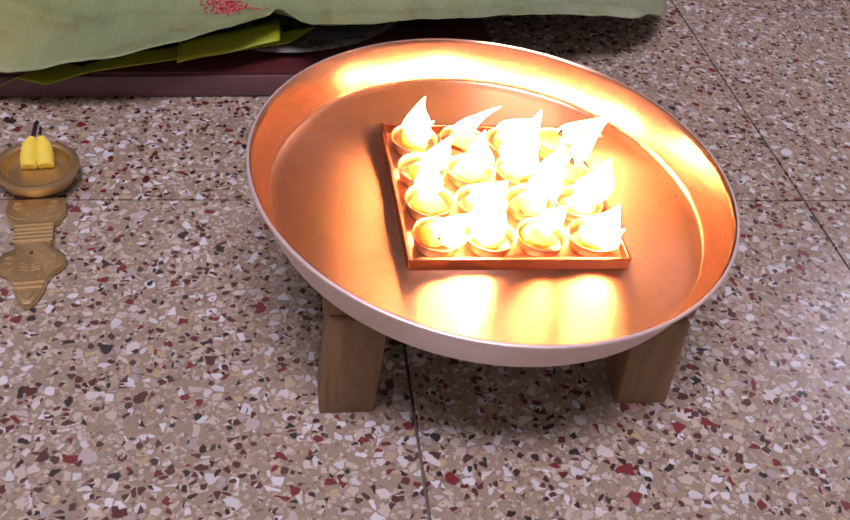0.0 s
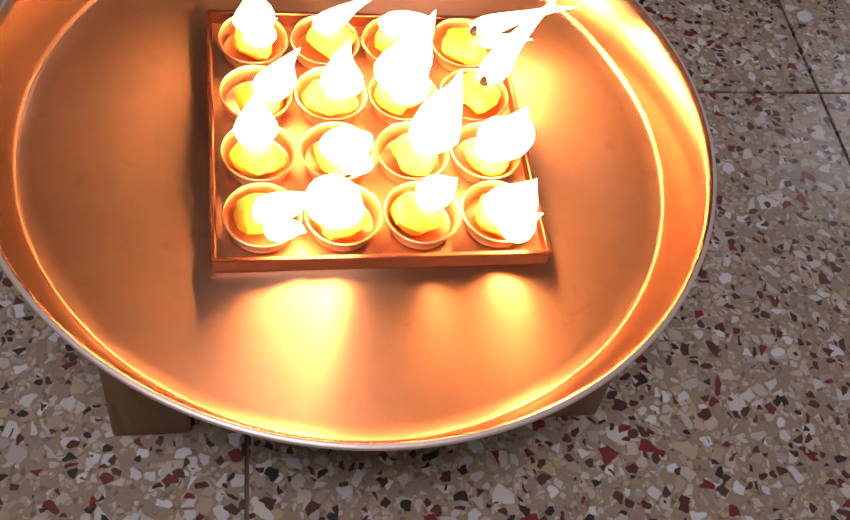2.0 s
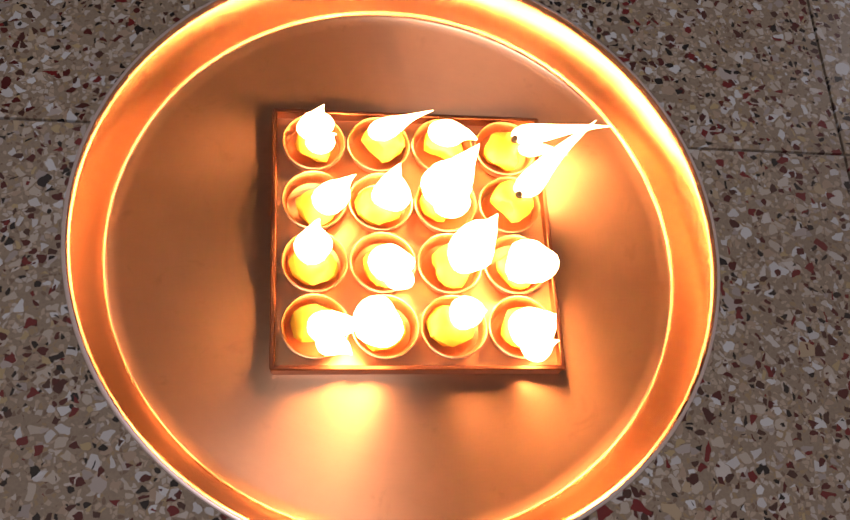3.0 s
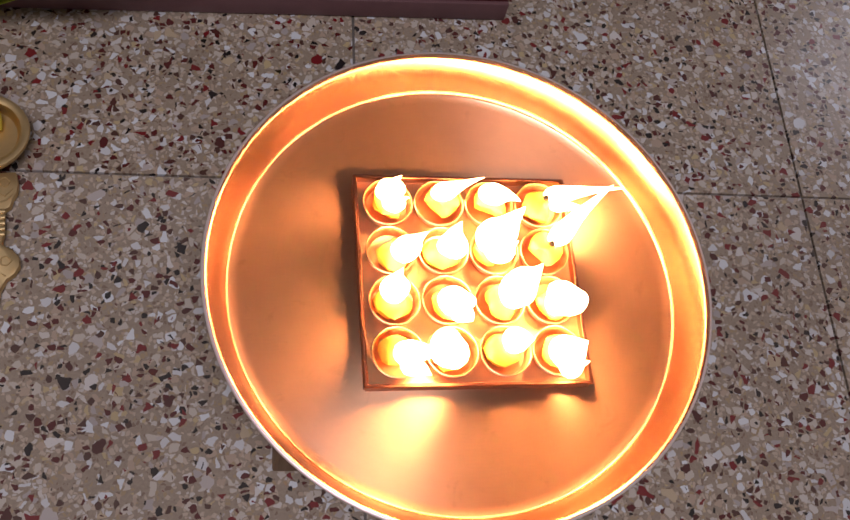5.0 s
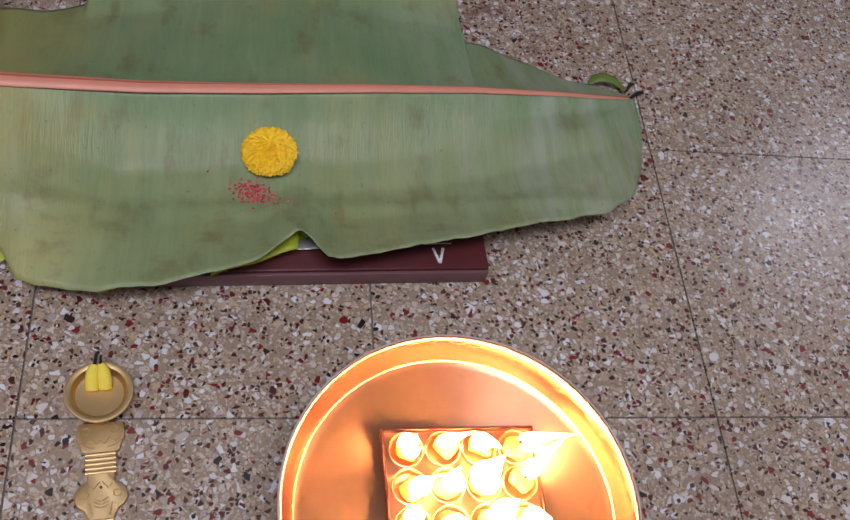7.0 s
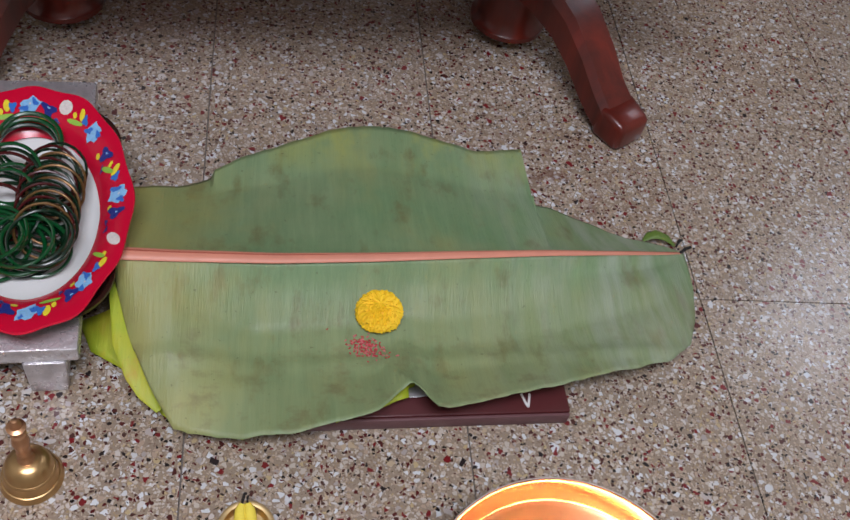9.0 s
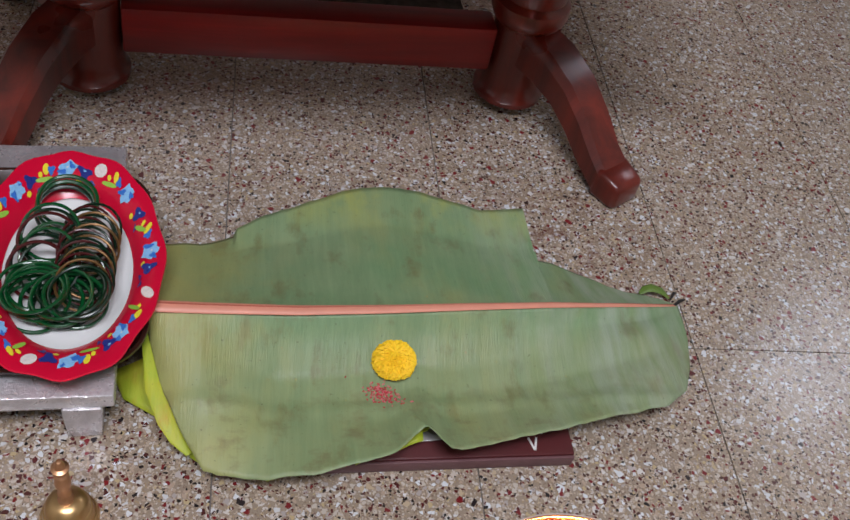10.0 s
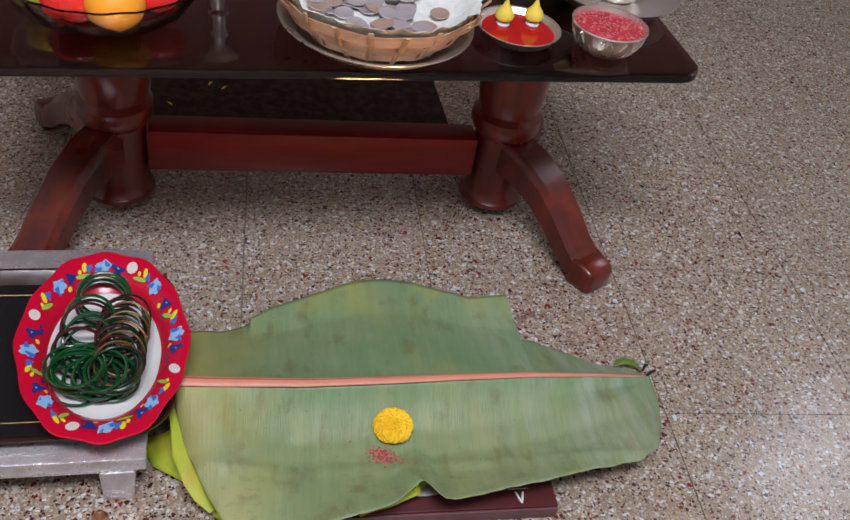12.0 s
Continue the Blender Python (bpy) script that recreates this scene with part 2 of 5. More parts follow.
    c = k.mix(k.math("MULTIPLY", speck, 0.45), c, (0.05, 0.04, 0.015))
    k.bump(k.math("ADD", vein, k.math("MULTIPLY", wide, 1.6)), 0.55, 0.0014)
    return k.set(Base_Color=c, Roughness=k.math("ADD", rough - 0.06, k.math("MULTIPLY", worn, 0.25)))


def glowing(name, col, strength):
    k = Nodes(name)
    e = k.add("Emission")
    sep = k.add("SeparateXYZ")
    k.put(sep.inputs[0], k.local())
    up = k.math("ADD", k.math("MULTIPLY", sep.outputs[2], 20.0), k.math("MULTIPLY", k.noise(k.local(), 160, 4), 0.25))
    e.inputs[0].default_value = (*col, 1)
    k.put(e.inputs[1], k.math("MULTIPLY", k.ramp(up, (0.04, 0.45), (0.14, 1.0), (0.70, 1.0), (0.98, 0.15)), strength))
    clear, both = k.add("BsdfTransparent"), k.add("MixShader")
    k.put(both.inputs[0], k.ramp(up, (0.72, 0.0), (1.0, 0.6)))
    k.tree.links.new(e.outputs[0], both.inputs[1])
    k.tree.links.new(clear.outputs[0], both.inputs[2])
    k.tree.links.new(both.outputs[0], k.out.inputs[0])
    return k.mat


TERRAZZO = terrazzo()
GROUT = plain("grout", (0.13, 0.11, 0.095), 0.8, coord="world", scale=60)
DARK_WALL = plain("dark_unseen_wall", (0.21, 0.155, 0.135), 0.8, coord="world", scale=3, var=0.08)
PLASTER = plain("plaster", (0.62, 0.60, 0.55), 0.85, coord="world", scale=3, var=0.06)
# plate's inside: orange flame light is put into the silvery metal's base colour
STEEL = spun_metal("flame_tinted_metal", (0.74, 0.42, 0.25), 0.35, 0.95)
TIN = brushed("dull_tin", (0.80, 0.67, 0.62), 0.36, spots=0.15, metal=0.6)
BRIGHT_STEEL = brushed("bright_steel", (0.86, 0.82, 0.78), 0.22, spots=0.12, metal=0.93)
COPPER = brushed("copper", (0.42, 0.17, 0.09), 0.30)
# base and cups: lighter copy of the copper, flame glow put into its colour
FLAMELIT_COPPER = brushed("flamelit_copper", (0.76, 0.43, 0.22), 0.30, metal=0.9)
BRASS = brushed("aged_brass", (0.70, 0.52, 0.26), 0.40, spots=0.4)
DARK_BRASS = plain("brass_grooves", (0.16, 0.10, 0.04), 0.5, metal=0.8)
BELL_BRASS = brushed("polished_brass", (0.62, 0.41, 0.19), 0.24, spots=0.45)
HANDLE_BRASS = brushed("tarnished_brass", (0.64, 0.36, 0.20), 0.30, spots=0.6)
GHEE = plain("ghee", (0.95, 0.62, 0.06), 0.38, var=0.06, Subsurface_Weight=0.3, Subsurface_Radius=(0.006, 0.004, 0.001), Subsurface_Scale=0.6)
COTTON = plain("yellow_cotton", (0.82, 0.66, 0.07), 0.8, scale=120, bump=0.4)
CHAR = plain("charred_wick", (0.012, 0.010, 0.010), 0.9, scale=200)
FLAME = glowing("flame", (1.0, 0.47, 0.155), 130.0)
RAW_WOOD = wood("raw_wood", (0.16, 0.085, 0.04), (0.40, 0.25, 0.13), 0.6, axis=2, scale=60)
# stretcher's red wood, its red raised to hold the flames' glow
RED_WOOD = wood("flamelit_varnished_wood", (0.070, 0.0030, 0.0024), (0.340, 0.0140, 0.0100), 0.36, axis=0, coat=0.05)
LEG_WOOD = wood("varnished_leg_wood", (0.022, 0.0026, 0.0018), (0.190, 0.020, 0.0095), 0.28, axis=2, coat=0.35)
MAROON = plain("maroon_paint", (0.085, 0.016, 0.018), 0.38, scale=25, bump=0.05)
MAROON_EDGE = plain("worn_maroon_edge", (0.15, 0.07, 0.075), 0.5, scale=60, bump=0.1)
CHALK = plain("white_paint", (0.75, 0.73, 0.72), 0.7, scale=300, var=0.25)
LEAF = leaf_skin("banana_leaf", (0.132, 0.245, 0.112), (0.235, 0.315, 0.165), (0.135, 0.120, 0.045), (0.30, 0.28, 0.11), aged=True)
LEAF_FOLD = leaf_skin("yellow_green_leaf", (0.20, 0.42, 0.015), (0.50, 0.44, 0.020), (0.45, 0.26, 0.02), (0.60, 0.36, 0.025))
LEAF_TIP = leaf_skin("dark_leaf_tip", (0.07, 0.14, 0.02), (0.13, 0.20, 0.03), (0.08, 0.07, 0.02), (0.16, 0.19, 0.03))
RIB = plain("pink_midrib", (0.64, 0.260, 0.175), 0.45, scale=30, bump=0.1)
PETAL = plain("marigold_petal", (1.0, 0.68, 0.012), 0.7, scale=90, var=0.15, dark=0.8)
def petal():
    k = Nodes("translucent_petal")
    c = k.mix(k.noise(k.local(), 160, 3), (1.0, 0.57, 0.004), (1.0, 0.70, 0.010))
    k.set(Base_Color=c, Roughness=0.7, Subsurface_Weight=0.15, Subsurface_Radius=(0.008, 0.005, 0.001), Subsurface_Scale=1.0)
    tr = k.add("BsdfTranslucent")
    k.put(tr.inputs[0], c)
    mx = k.add("MixShader")
    mx.inputs[0].default_value = 0.10
    k.tree.links.new(k.bsdf.outputs[0], mx.inputs[1])
    k.tree.links.new(tr.outputs[0], mx.inputs[2])
    k.tree.links.new(mx.outputs[0], k.out.inputs[0])
    return k.mat


BLOOM = petal()
PETAL_CORE = plain("marigold_core", (1.0, 0.60, 0.008), 0.6, scale=90)
KUMKUM = plain("red_rice", (0.46, 0.03, 0.045), 0.6, scale=150, var=0.3)
KUMKUM_PALE = plain("pink_rice", (0.62, 0.16, 0.17), 0.6, scale=150, var=0.3)
SILVER_PAINT = plain("silver_paint", (0.66, 0.64, 0.66), 0.28, metal=0.6, scale=42, var=0.34, bump=0.7, dark=0.50)
BLACK_TRAY = plain("black_lacquer", (0.012, 0.011, 0.013), 0.18, scale=60)
BROWN_RIM = plain("brown_lacquer", (0.035, 0.014, 0.010), 0.2, scale=60)
GOLD = plain("gold_print", (0.42, 0.28, 0.08), 0.4, metal=0.7)
RED_PLASTIC = plain("red_melamine", (0.54, 0.004, 0.030), 0.20, scale=12, var=0.05, dark=0.85)
WHITE_PLASTIC = plain("white_melamine", (0.74, 0.75, 0.74), 0.2, scale=12, var=0.04, dark=0.9)
BLUE = plain("blue_print", (0.04, 0.16, 0.55), 0.3, scale=300, var=0.3)
SKY_BLUE = plain("light_blue_print", (0.25, 0.50, 0.80), 0.3, scale=300, var=0.3)
YELLOW = plain("yellow_print", (0.80, 0.66, 0.03), 0.3, scale=300, var=0.2)
LIME = plain("lime_print", (0.30, 0.55, 0.06), 0.3, scale=300, var=0.2)
NAVY = plain("navy_print", (0.02, 0.03, 0.20), 0.3, scale=300, var=0.2)
CREAM = plain("cream_print", (0.72, 0.66, 0.62), 0.3, scale=300, var=0.3)
DARK_MAT = plain("dark_mat", (0.055, 0.041, 0.031), 0.95, coord="world", scale=60, bump=0.6, var=0.5, dark=0.25, Specular_IOR_Level=0.05)


def bangle_glass(name, col, rough=0.06):
    k = Nodes(name)
    n = k.noise(k.local(), 160, 2)
    return k.set(Base_Color=k.mix(n, col, tuple(x * 0.6 for x in col)), Roughness=rough, Transmission_Weight=0.15, IOR=1.5, Specular_IOR_Level=0.35)


GREEN_GLASS = bangle_glass("green_glass", (0.003, 0.078, 0.019), 0.18)
DARK_GLASS = bangle_glass("dark_green_glass", (0.002, 0.022, 0.008), 0.22)
GOLD_BANGLE = plain("gold_glitter", (0.20, 0.10, 0.022), 0.35, metal=0.5, scale=420, var=0.9, dark=0.05)
RED_BANGLE = bangle_glass("red_glass", (0.07, 0.005, 0.006), 0.25)


# ---- mesh helpers ----
def make(name, bm, mat, smooth=True):
    me = bpy.data.meshes.new(name)
    bm.normal_update()
    bm.to_mesh(me)
    bm.free()
    if smooth:
        me.polygons.foreach_set("use_smooth", [True] * len(me.polygons))
        me.set_sharp_from_angle(angle=radians(38))
    me.materials.append(mat)
    return new(name, me)


def part(name, bm, material, parent, label="", smooth=True):
    ob = make(name, bm, material, smooth)
    ob.parent = parent
    if label:
        tagged(ob, label)
    return ob


def thing(name, m, label, category, group="", kind=""):
    ob = new(name)
    ob.empty_display_size = 0.05
    ob.matrix_world = m
    return tagged(ob, label, category, group, kind)


def box(lo, hi, bevel=0.0, bm=None, segments=2):
    out = bm or bmesh.new()
    tmp = bmesh.new()
    bmesh.ops.create_cube(tmp, size=1)
    for v in tmp.verts:
        v.co = Vector([(a + b) / 2 + c * (b - a) for a, b, c in zip(lo, hi, v.co)])
    if bevel:
        bmesh.ops.bevel(tmp, geom=tmp.edges[:], offset=bevel, segments=segments, profile=0.5, affect="EDGES")
    me = bpy.data.meshes.new("tmp")
    tmp.to_mesh(me)
    tmp.free()
    out.from_mesh(me)
    bpy.data.meshes.remove(me)
    return out


def lathe(profile, steps=48, bm=None, m=Matrix(), wave=None):
    """Turns a profile of (radius, height) round z. wave(angle) scales the radius."""
    out = bm or bmesh.new()
    rings = []
    for r, z in profile:
        if r < 1e-6:
            rings.append([out.verts.new(m @ Vector((0, 0, z)))])
        else:
            ring = []
            for i in range(steps):
                a = 2 * math.pi * i / steps
                s = wave(a, r, z) if wave else 1.0
                ring.append(out.verts.new(m @ Vector((r * s * math.cos(a), r * s * math.sin(a), z))))
            rings.append(ring)
    for a, b in zip(rings, rings[1:]):
        for i in range(steps):
            j = (i + 1) % steps
            if len(a) == 1 and len(b) > 1:
                out.faces.new((a[0], b[j], b[i]))
            elif len(b) == 1 and len(a) > 1:
                out.faces.new((a[i], a[j], b[0]))
            elif len(a) > 1:
                out.faces.new((a[i], a[j], b[j], b[i]))
    return out


def tube(points, radius, sides=8, bm=None, closed=False, flat=1.0, radii=None):
    """A tube along points; flat squashes it along its second axis."""
    out = bm or bmesh.new()
    pts = [Vector(p) for p in points]
    n = len(pts)
    rings = []
    up = Vector((0, 0, 1))
    for i, p in enumerate(pts):
        a = pts[(i - 1) % n] if closed or i else p
        b = pts[(i + 1) % n] if closed or i < n - 1 else p
        d = (b - a).normalized()
        side = d.cross(up)
        side = side.normalized() if side.length > 1e-4 else Vector((1, 0, 0))
        top = side.cross(d).normalized()
        r = radii[i] if radii else radius
        rings.append([out.verts.new(p + side * r * math.cos(2 * math.pi * k / sides) + top * r * flat * math.sin(2 * math.pi * k / sides)) for k in range(sides)])
    pairs = list(zip(rings, rings[1:])) + ([(rings[-1], rings[0])] if closed else [])
    for a, b in pairs:
        for k in range(sides):
            j = (k + 1) % sides
            out.faces.new((a[k], a[j], b[j], b[k]))
    if not closed:
        out.faces.new(list(reversed(rings[0])))
        out.faces.new(rings[-1])
    return out


def outline(points, low, high, bm=None, bevel=0.0):
    """A flat plate of the outline between two heights."""
    out = bm or bmesh.new()
    tmp = bmesh.new()
    f = tmp.faces.new([tmp.verts.new((x, y, low)) for x, y in points])
    tmp.normal_update()
    if f.normal.z > 0:
        f.normal_flip()
    ext = bmesh.ops.extrude_face_region(tmp, geom=[f])
    top = [v for v in ext["geom"] if isinstance(v, bmesh.types.BMVert)]
    bmesh.ops.translate(tmp, verts=top, vec=(0, 0, high - low))
    bmesh.ops.recalc_face_normals(tmp, faces=tmp.faces[:])
    if bevel:
        edges = [e for e in tmp.edges if all(v.co.z > high - 1e-6 for v in e.verts)]
        bmesh.ops.bevel(tmp, geom=edges, offset=bevel, segments=2, profile=0.5, affect="EDGES")
    me = bpy.data.meshes.new("tmp")
    tmp.to_mesh(me)
    tmp.free()
    out.from_mesh(me)
    bpy.data.meshes.remove(me)
    return out


def rounded(hx, hy, r, steps=6):
    pts = []
    for cx, cy, a0 in ((hx - r, hy - r, 0), (-hx + r, hy - r, 90), (-hx + r, -hy + r, 180), (hx - r, -hy + r, 270)):
        for i in range(steps + 1):
            a = radians(a0 + 90 * i / steps)
            pts.append((cx + r * math.cos(a), cy + r * math.sin(a)))
    return pts


# ---- the room ----
X0, X1, Y0, Y1, H = -2.2, 2.0, -2.0, 2.6, 2.8
def shell(name, boxes, label, category="wall", mat=PLASTER):
    bm = bmesh.new()
    for lo, hi in boxes:
        box(lo, hi, bm=bm)
    return tagged(make(name, bm, mat, False), label, category, kind="structure")


# unseen north wall, toned dark so the glass top mirrors little light
shell("wall_north", [((X0, Y1, 0), (X1, Y1 + 0.15, H))], "plain dark unseen room wall", mat=DARK_WALL)
shell("wall_south", [((X0, Y0 - 0.15, 0), (X1, Y0, H))], "plain off-white plastered room wall")
shell("wall_west", [((X0 - 0.15, Y0, 0), (X0, Y1, H))], "plain off-white plastered room wall")
shell("wall_east", [((X1, Y0, 0), (X1 + 0.15, 1.2, H)), ((X1, 2.15, 0), (X1 + 0.15, Y1, H)), ((X1, 1.2, 0), (X1 + 0.15, 2.15, 1.5)), ((X1, 1.2, 2.4), (X1 + 0.15, 2.15, H))], "plain off-white plastered wall with a window opening")
shell("ceiling", [((X0, Y0, H), (X1, Y1, H + 0.12))], "plain white ceiling", "ceiling")

# ---- the plate on its wooden stand ----
PLATE_TILT = pose(0.0382, -0.1051, 0.0, 1.28, 2.03, 0)


def wooden_stand():
    t = thing("wooden_stand", pose(0.045, -0.093, 0), "low raw wooden stand under the round plate", "stand")
    top = part("top_board", box((-0.0945, -0.086, -0.007), (0.0945, 0.086, 0.006), 0.002), RAW_WOOD, t)
    top.matrix_basis = pose(0, 0, 0.0743, 1.28, 2.03, 0)
    for s in (-1, 1):
        for y0, y1, h in ((-0.088, -0.062, 0.0648), (0.060, 0.086, 0.0682)):
            bm = box((-0.0145, y0, 0), (0.0145, y1, h - s * 0.0029), 0.0015)
            for v in bm.verts:
                v.co.x += s * (0.0805 - 0.003 * v.co.z / 0.06)
            part("leg", bm, RAW_WOOD, t)
        bm = box((-0.0045, -0.060, 0.028), (0.0045, 0.058, 0.0652 - s * 0.0029), 0.0015)
        for v in bm.verts:
            v.co.x += s * 0.0865
        part("side_rail", bm, RAW_WOOD, t)
    n = 24
    pts = [(-0.078 + 0.156 * i / n, 0.012 + 0.020 * (0.5 - 0.5 * math.cos(4 * math.pi * i / n)) ** 0.8) for i in range(n + 1)]
    pts += [(0.078, 0.0645), (-0.078, 0.0690)]
    bm = outline(pts, -0.006, 0.006)
    for v in bm.verts:
        v.co = Vector((v.co.x, 0.070 - v.co.z, v.co.y))
    part("apron", bm, RAW_WOOD, t, "scalloped wooden apron")


def metal_plate():
    t = thing("metal_plate", PLATE_TILT @ pose(0, 0, 0.0810), "large round metal plate on the stand, flame-tinted inside", "plate")
    prof = [(0, 0.0012), (0.060, 0.0012), (0.110, 0.0013), (0.1148, 0.0017), (0.1164, 0.0030), (0.1172, 0.0052), (0.1202, 0.0130), (0.1243, 0.0232), (0.1252, 0.0248), (0.1262, 0.0256)]
    part("dish", lathe(prof, 128), STEEL, t)
    skin = [(0.1262, 0.0256), (0.1270, 0.0256), (0.1276, 0.0252), (0.1278, 0.0243), (0.1272, 0.0236), (0.1259, 0.0231), (0.1216, 0.0120), (0.1186, 0.0042), (0.1168, 0.0006), (0.113, -0.0002), (0, -0.0002)]
    part("outer_wall", lathe(skin, 128), TIN, t, "pale tinned lip and outer wall of the plate")
    return t


TRAY_AT = (0.0056, 0.0035)
TRAY = PLATE_TILT @ pose(TRAY_AT[0], TRAY_AT[1], 0.0824, 0, 0, 1.8)


def lamp_tray():
    t = thing("lamp_tray", TRAY, "square copper tray holding sixteen small lamps", "tray")
    h = 0.0565
    part("base", box((-h, -h, 0), (h, h, 0.0012)), FLAMELIT_COPPER, t, smooth=False)
    for i in range(4):
        bm = box((-h, -h - 0.0006, 0.0), (h, -h + 0.0006, 0.0066), 0.0003, segments=1)
        bm2 = box((-h - 0.0006, -h - 0.0010, 0.0062), (h + 0.0006, -h + 0.0010, 0.0072), 0.0004, bm=bm, segments=1)
        side = part("side", bm2, COPPER, t)
        side.matrix_basis = pose(0, 0, 0, 0, 0, 90 * i)
    return t


def ghee_lump(rng):
    bm = bmesh.new()
    bmesh.ops.create_uvsphere(bm, u_segments=18, v_segments=10, radius=0.0090)
    ph = rng.uniform(0, 6.28)
    cut = rng.uniform(0.2, 0.55)
    for v in bm.verts:
        a = math.atan2(v.co.y, v.co.x)
        k = 1 - cut * max(0, math.cos(a - ph)) ** 4 + 0.30 * noise.noise(v.co * 150 + Vector((ph, ph, ph)))
        v.co = Vector((v.co.x * k, v.co.y * k, 0.0058 + v.co.z * 0.55 * (1 + 0.25 * noise.noise(v.co * 150))))
    return bm


def flame_mesh(rng, height, reach, fat):
    """One burning tongue: a swollen foot drawn out to a thin tip that the draught carries off by reach."""
    prof = [(0.0, 0.0), (0.48, 0.015), (0.82, 0.07), (1.0, 0.16), (0.99, 0.26), (0.86, 0.37), (0.68, 0.49), (0.49, 0.62), (0.31, 0.75), (0.15, 0.88), (0.06, 0.95), (0.0, 1.0)]
    ph, fat = rng.uniform(0, 6.28), fat * 1.22
    bm = lathe([(r * fat, z * height) for r, z in prof], 20)
    for v in bm.verts:
        z = v.co.z / height
        lump = 1 + 0.32 * noise.noise(Vector((v.co.x * 110, v.co.y * 110, v.co.z * 70 + ph)))
        v.co.x, v.co.y = v.co.x * lump, v.co.y * lump
        v.co += Vector((reach[0], reach[1], 0)) * z ** 1.3 + 0.0016 * z * Vector((math.sin(5 * z + ph), math.cos(4 * z + ph), 0))
    return bm


# where the draught carries the tips of the longer flames, by column and row of the tray
LONG_FLAMES = {(3, 3): (0.016, (0.035, -0.004), 0.0040), (3, 2): (0.024, (0.026, 0.020), 0.0044), (1, 3): (0.016, (0.020, 0.000), 0.0040), (2, 3): (0.017, (0.012, -0.011), 0.0052), (2, 2): (0.030, (0.012, 0.008), 0.0072), (3, 1): (0.036, (0.002, -0.010), 0.0078), (0, 0): (0.018, (0.018, -0.007), 0.0052), (1, 0): (0.028, (-0.001, -0.008), 0.0078), (2, 1): (0.034, (0.008, 0.004), 0.0074)}


def lamps():
    rng = random.Random(5)
    cup_prof = [(0, 0.0), (0.0085, 0.0), (0.0108, 0.0016), (0.0119, 0.0068), (0.0127, 0.0078), (0.0132, 0.0076), (0.0132, 0.0071), (0.0124, 0.0064), (0.0113, 0.0012), (0.009, -0.0002), (0, -0.0002)]
    cup_prof = [(r, z + 0.0002) for r, z in cup_prof]
    for j in range(4):
        for i in range(4):
            m = TRAY @ pose(-0.0405 + 0.027 * i, -0.0405 + 0.027 * j, 0.0014)
            t = thing("ghee_lamp", m, "small copper cup of yellow ghee with a burning wick", "lamp", "lamps in the tray")
            part("cup", lathe(cup_prof, 28), FLAMELIT_COPPER, t)
            shift = Vector((rng.uniform(-0.0016, 0.0016), rng.uniform(-0.0012, 0.0016), 0))
            bm = ghee_lump(rng)
            bmesh.ops.translate(bm, verts=bm.verts[:], vec=shift)
            part("ghee", bm, GHEE, t, "melting yellow ghee")
            a = rng.uniform(0, 6.28)
            w = shift + Vector((0.0035 * math.cos(a), 0.0035 * math.sin(a), 0))
            if j == 3:
                w = Vector((0.004 if i == 3 else -0.002, 0.003, 0))
            part("wick", tube([w + Vector((0, 0, 0.007)), w + Vector((0.0002, -0.0006, 0.0115)), w + Vector((-0.0008, -0.0016, 0.0140))], 0.0018, 8, radii=[0.0014, 0.0021, 0.0012]), CHAR, t, "charred black wick")
            hgt, reach, fat = LONG_FLAMES.get((i, j), (rng.uniform(0.017, 0.026), (rng.uniform(0.000, 0.009), rng.uniform(-0.006, 0.005)), rng.uniform(0.0050, 0.0066)))
            fl = part("flame", flame_mesh(rng, hgt, reach, fat), FLAME, t, "bright yellow-white flame")
            fl.matrix_basis = Matrix.Translation(w + Vector((0.0012, 0.0008, 0.0105)))
            if (i + 2 * j) % 3 == 0:
                side = part("flame", flame_mesh(rng, hgt * 0.6, (reach[0] * 0.4 + 0.003, reach[1] * 0.4 - 0.004), fat * 0.75), FLAME, t, "bright yellow-white flame")
                side.matrix_basis = Matrix.Translation(w + Vector((0.0042, -0.0044, 0.0085)))


wooden_stand()
metal_plate()
lamp_tray()
lamps()


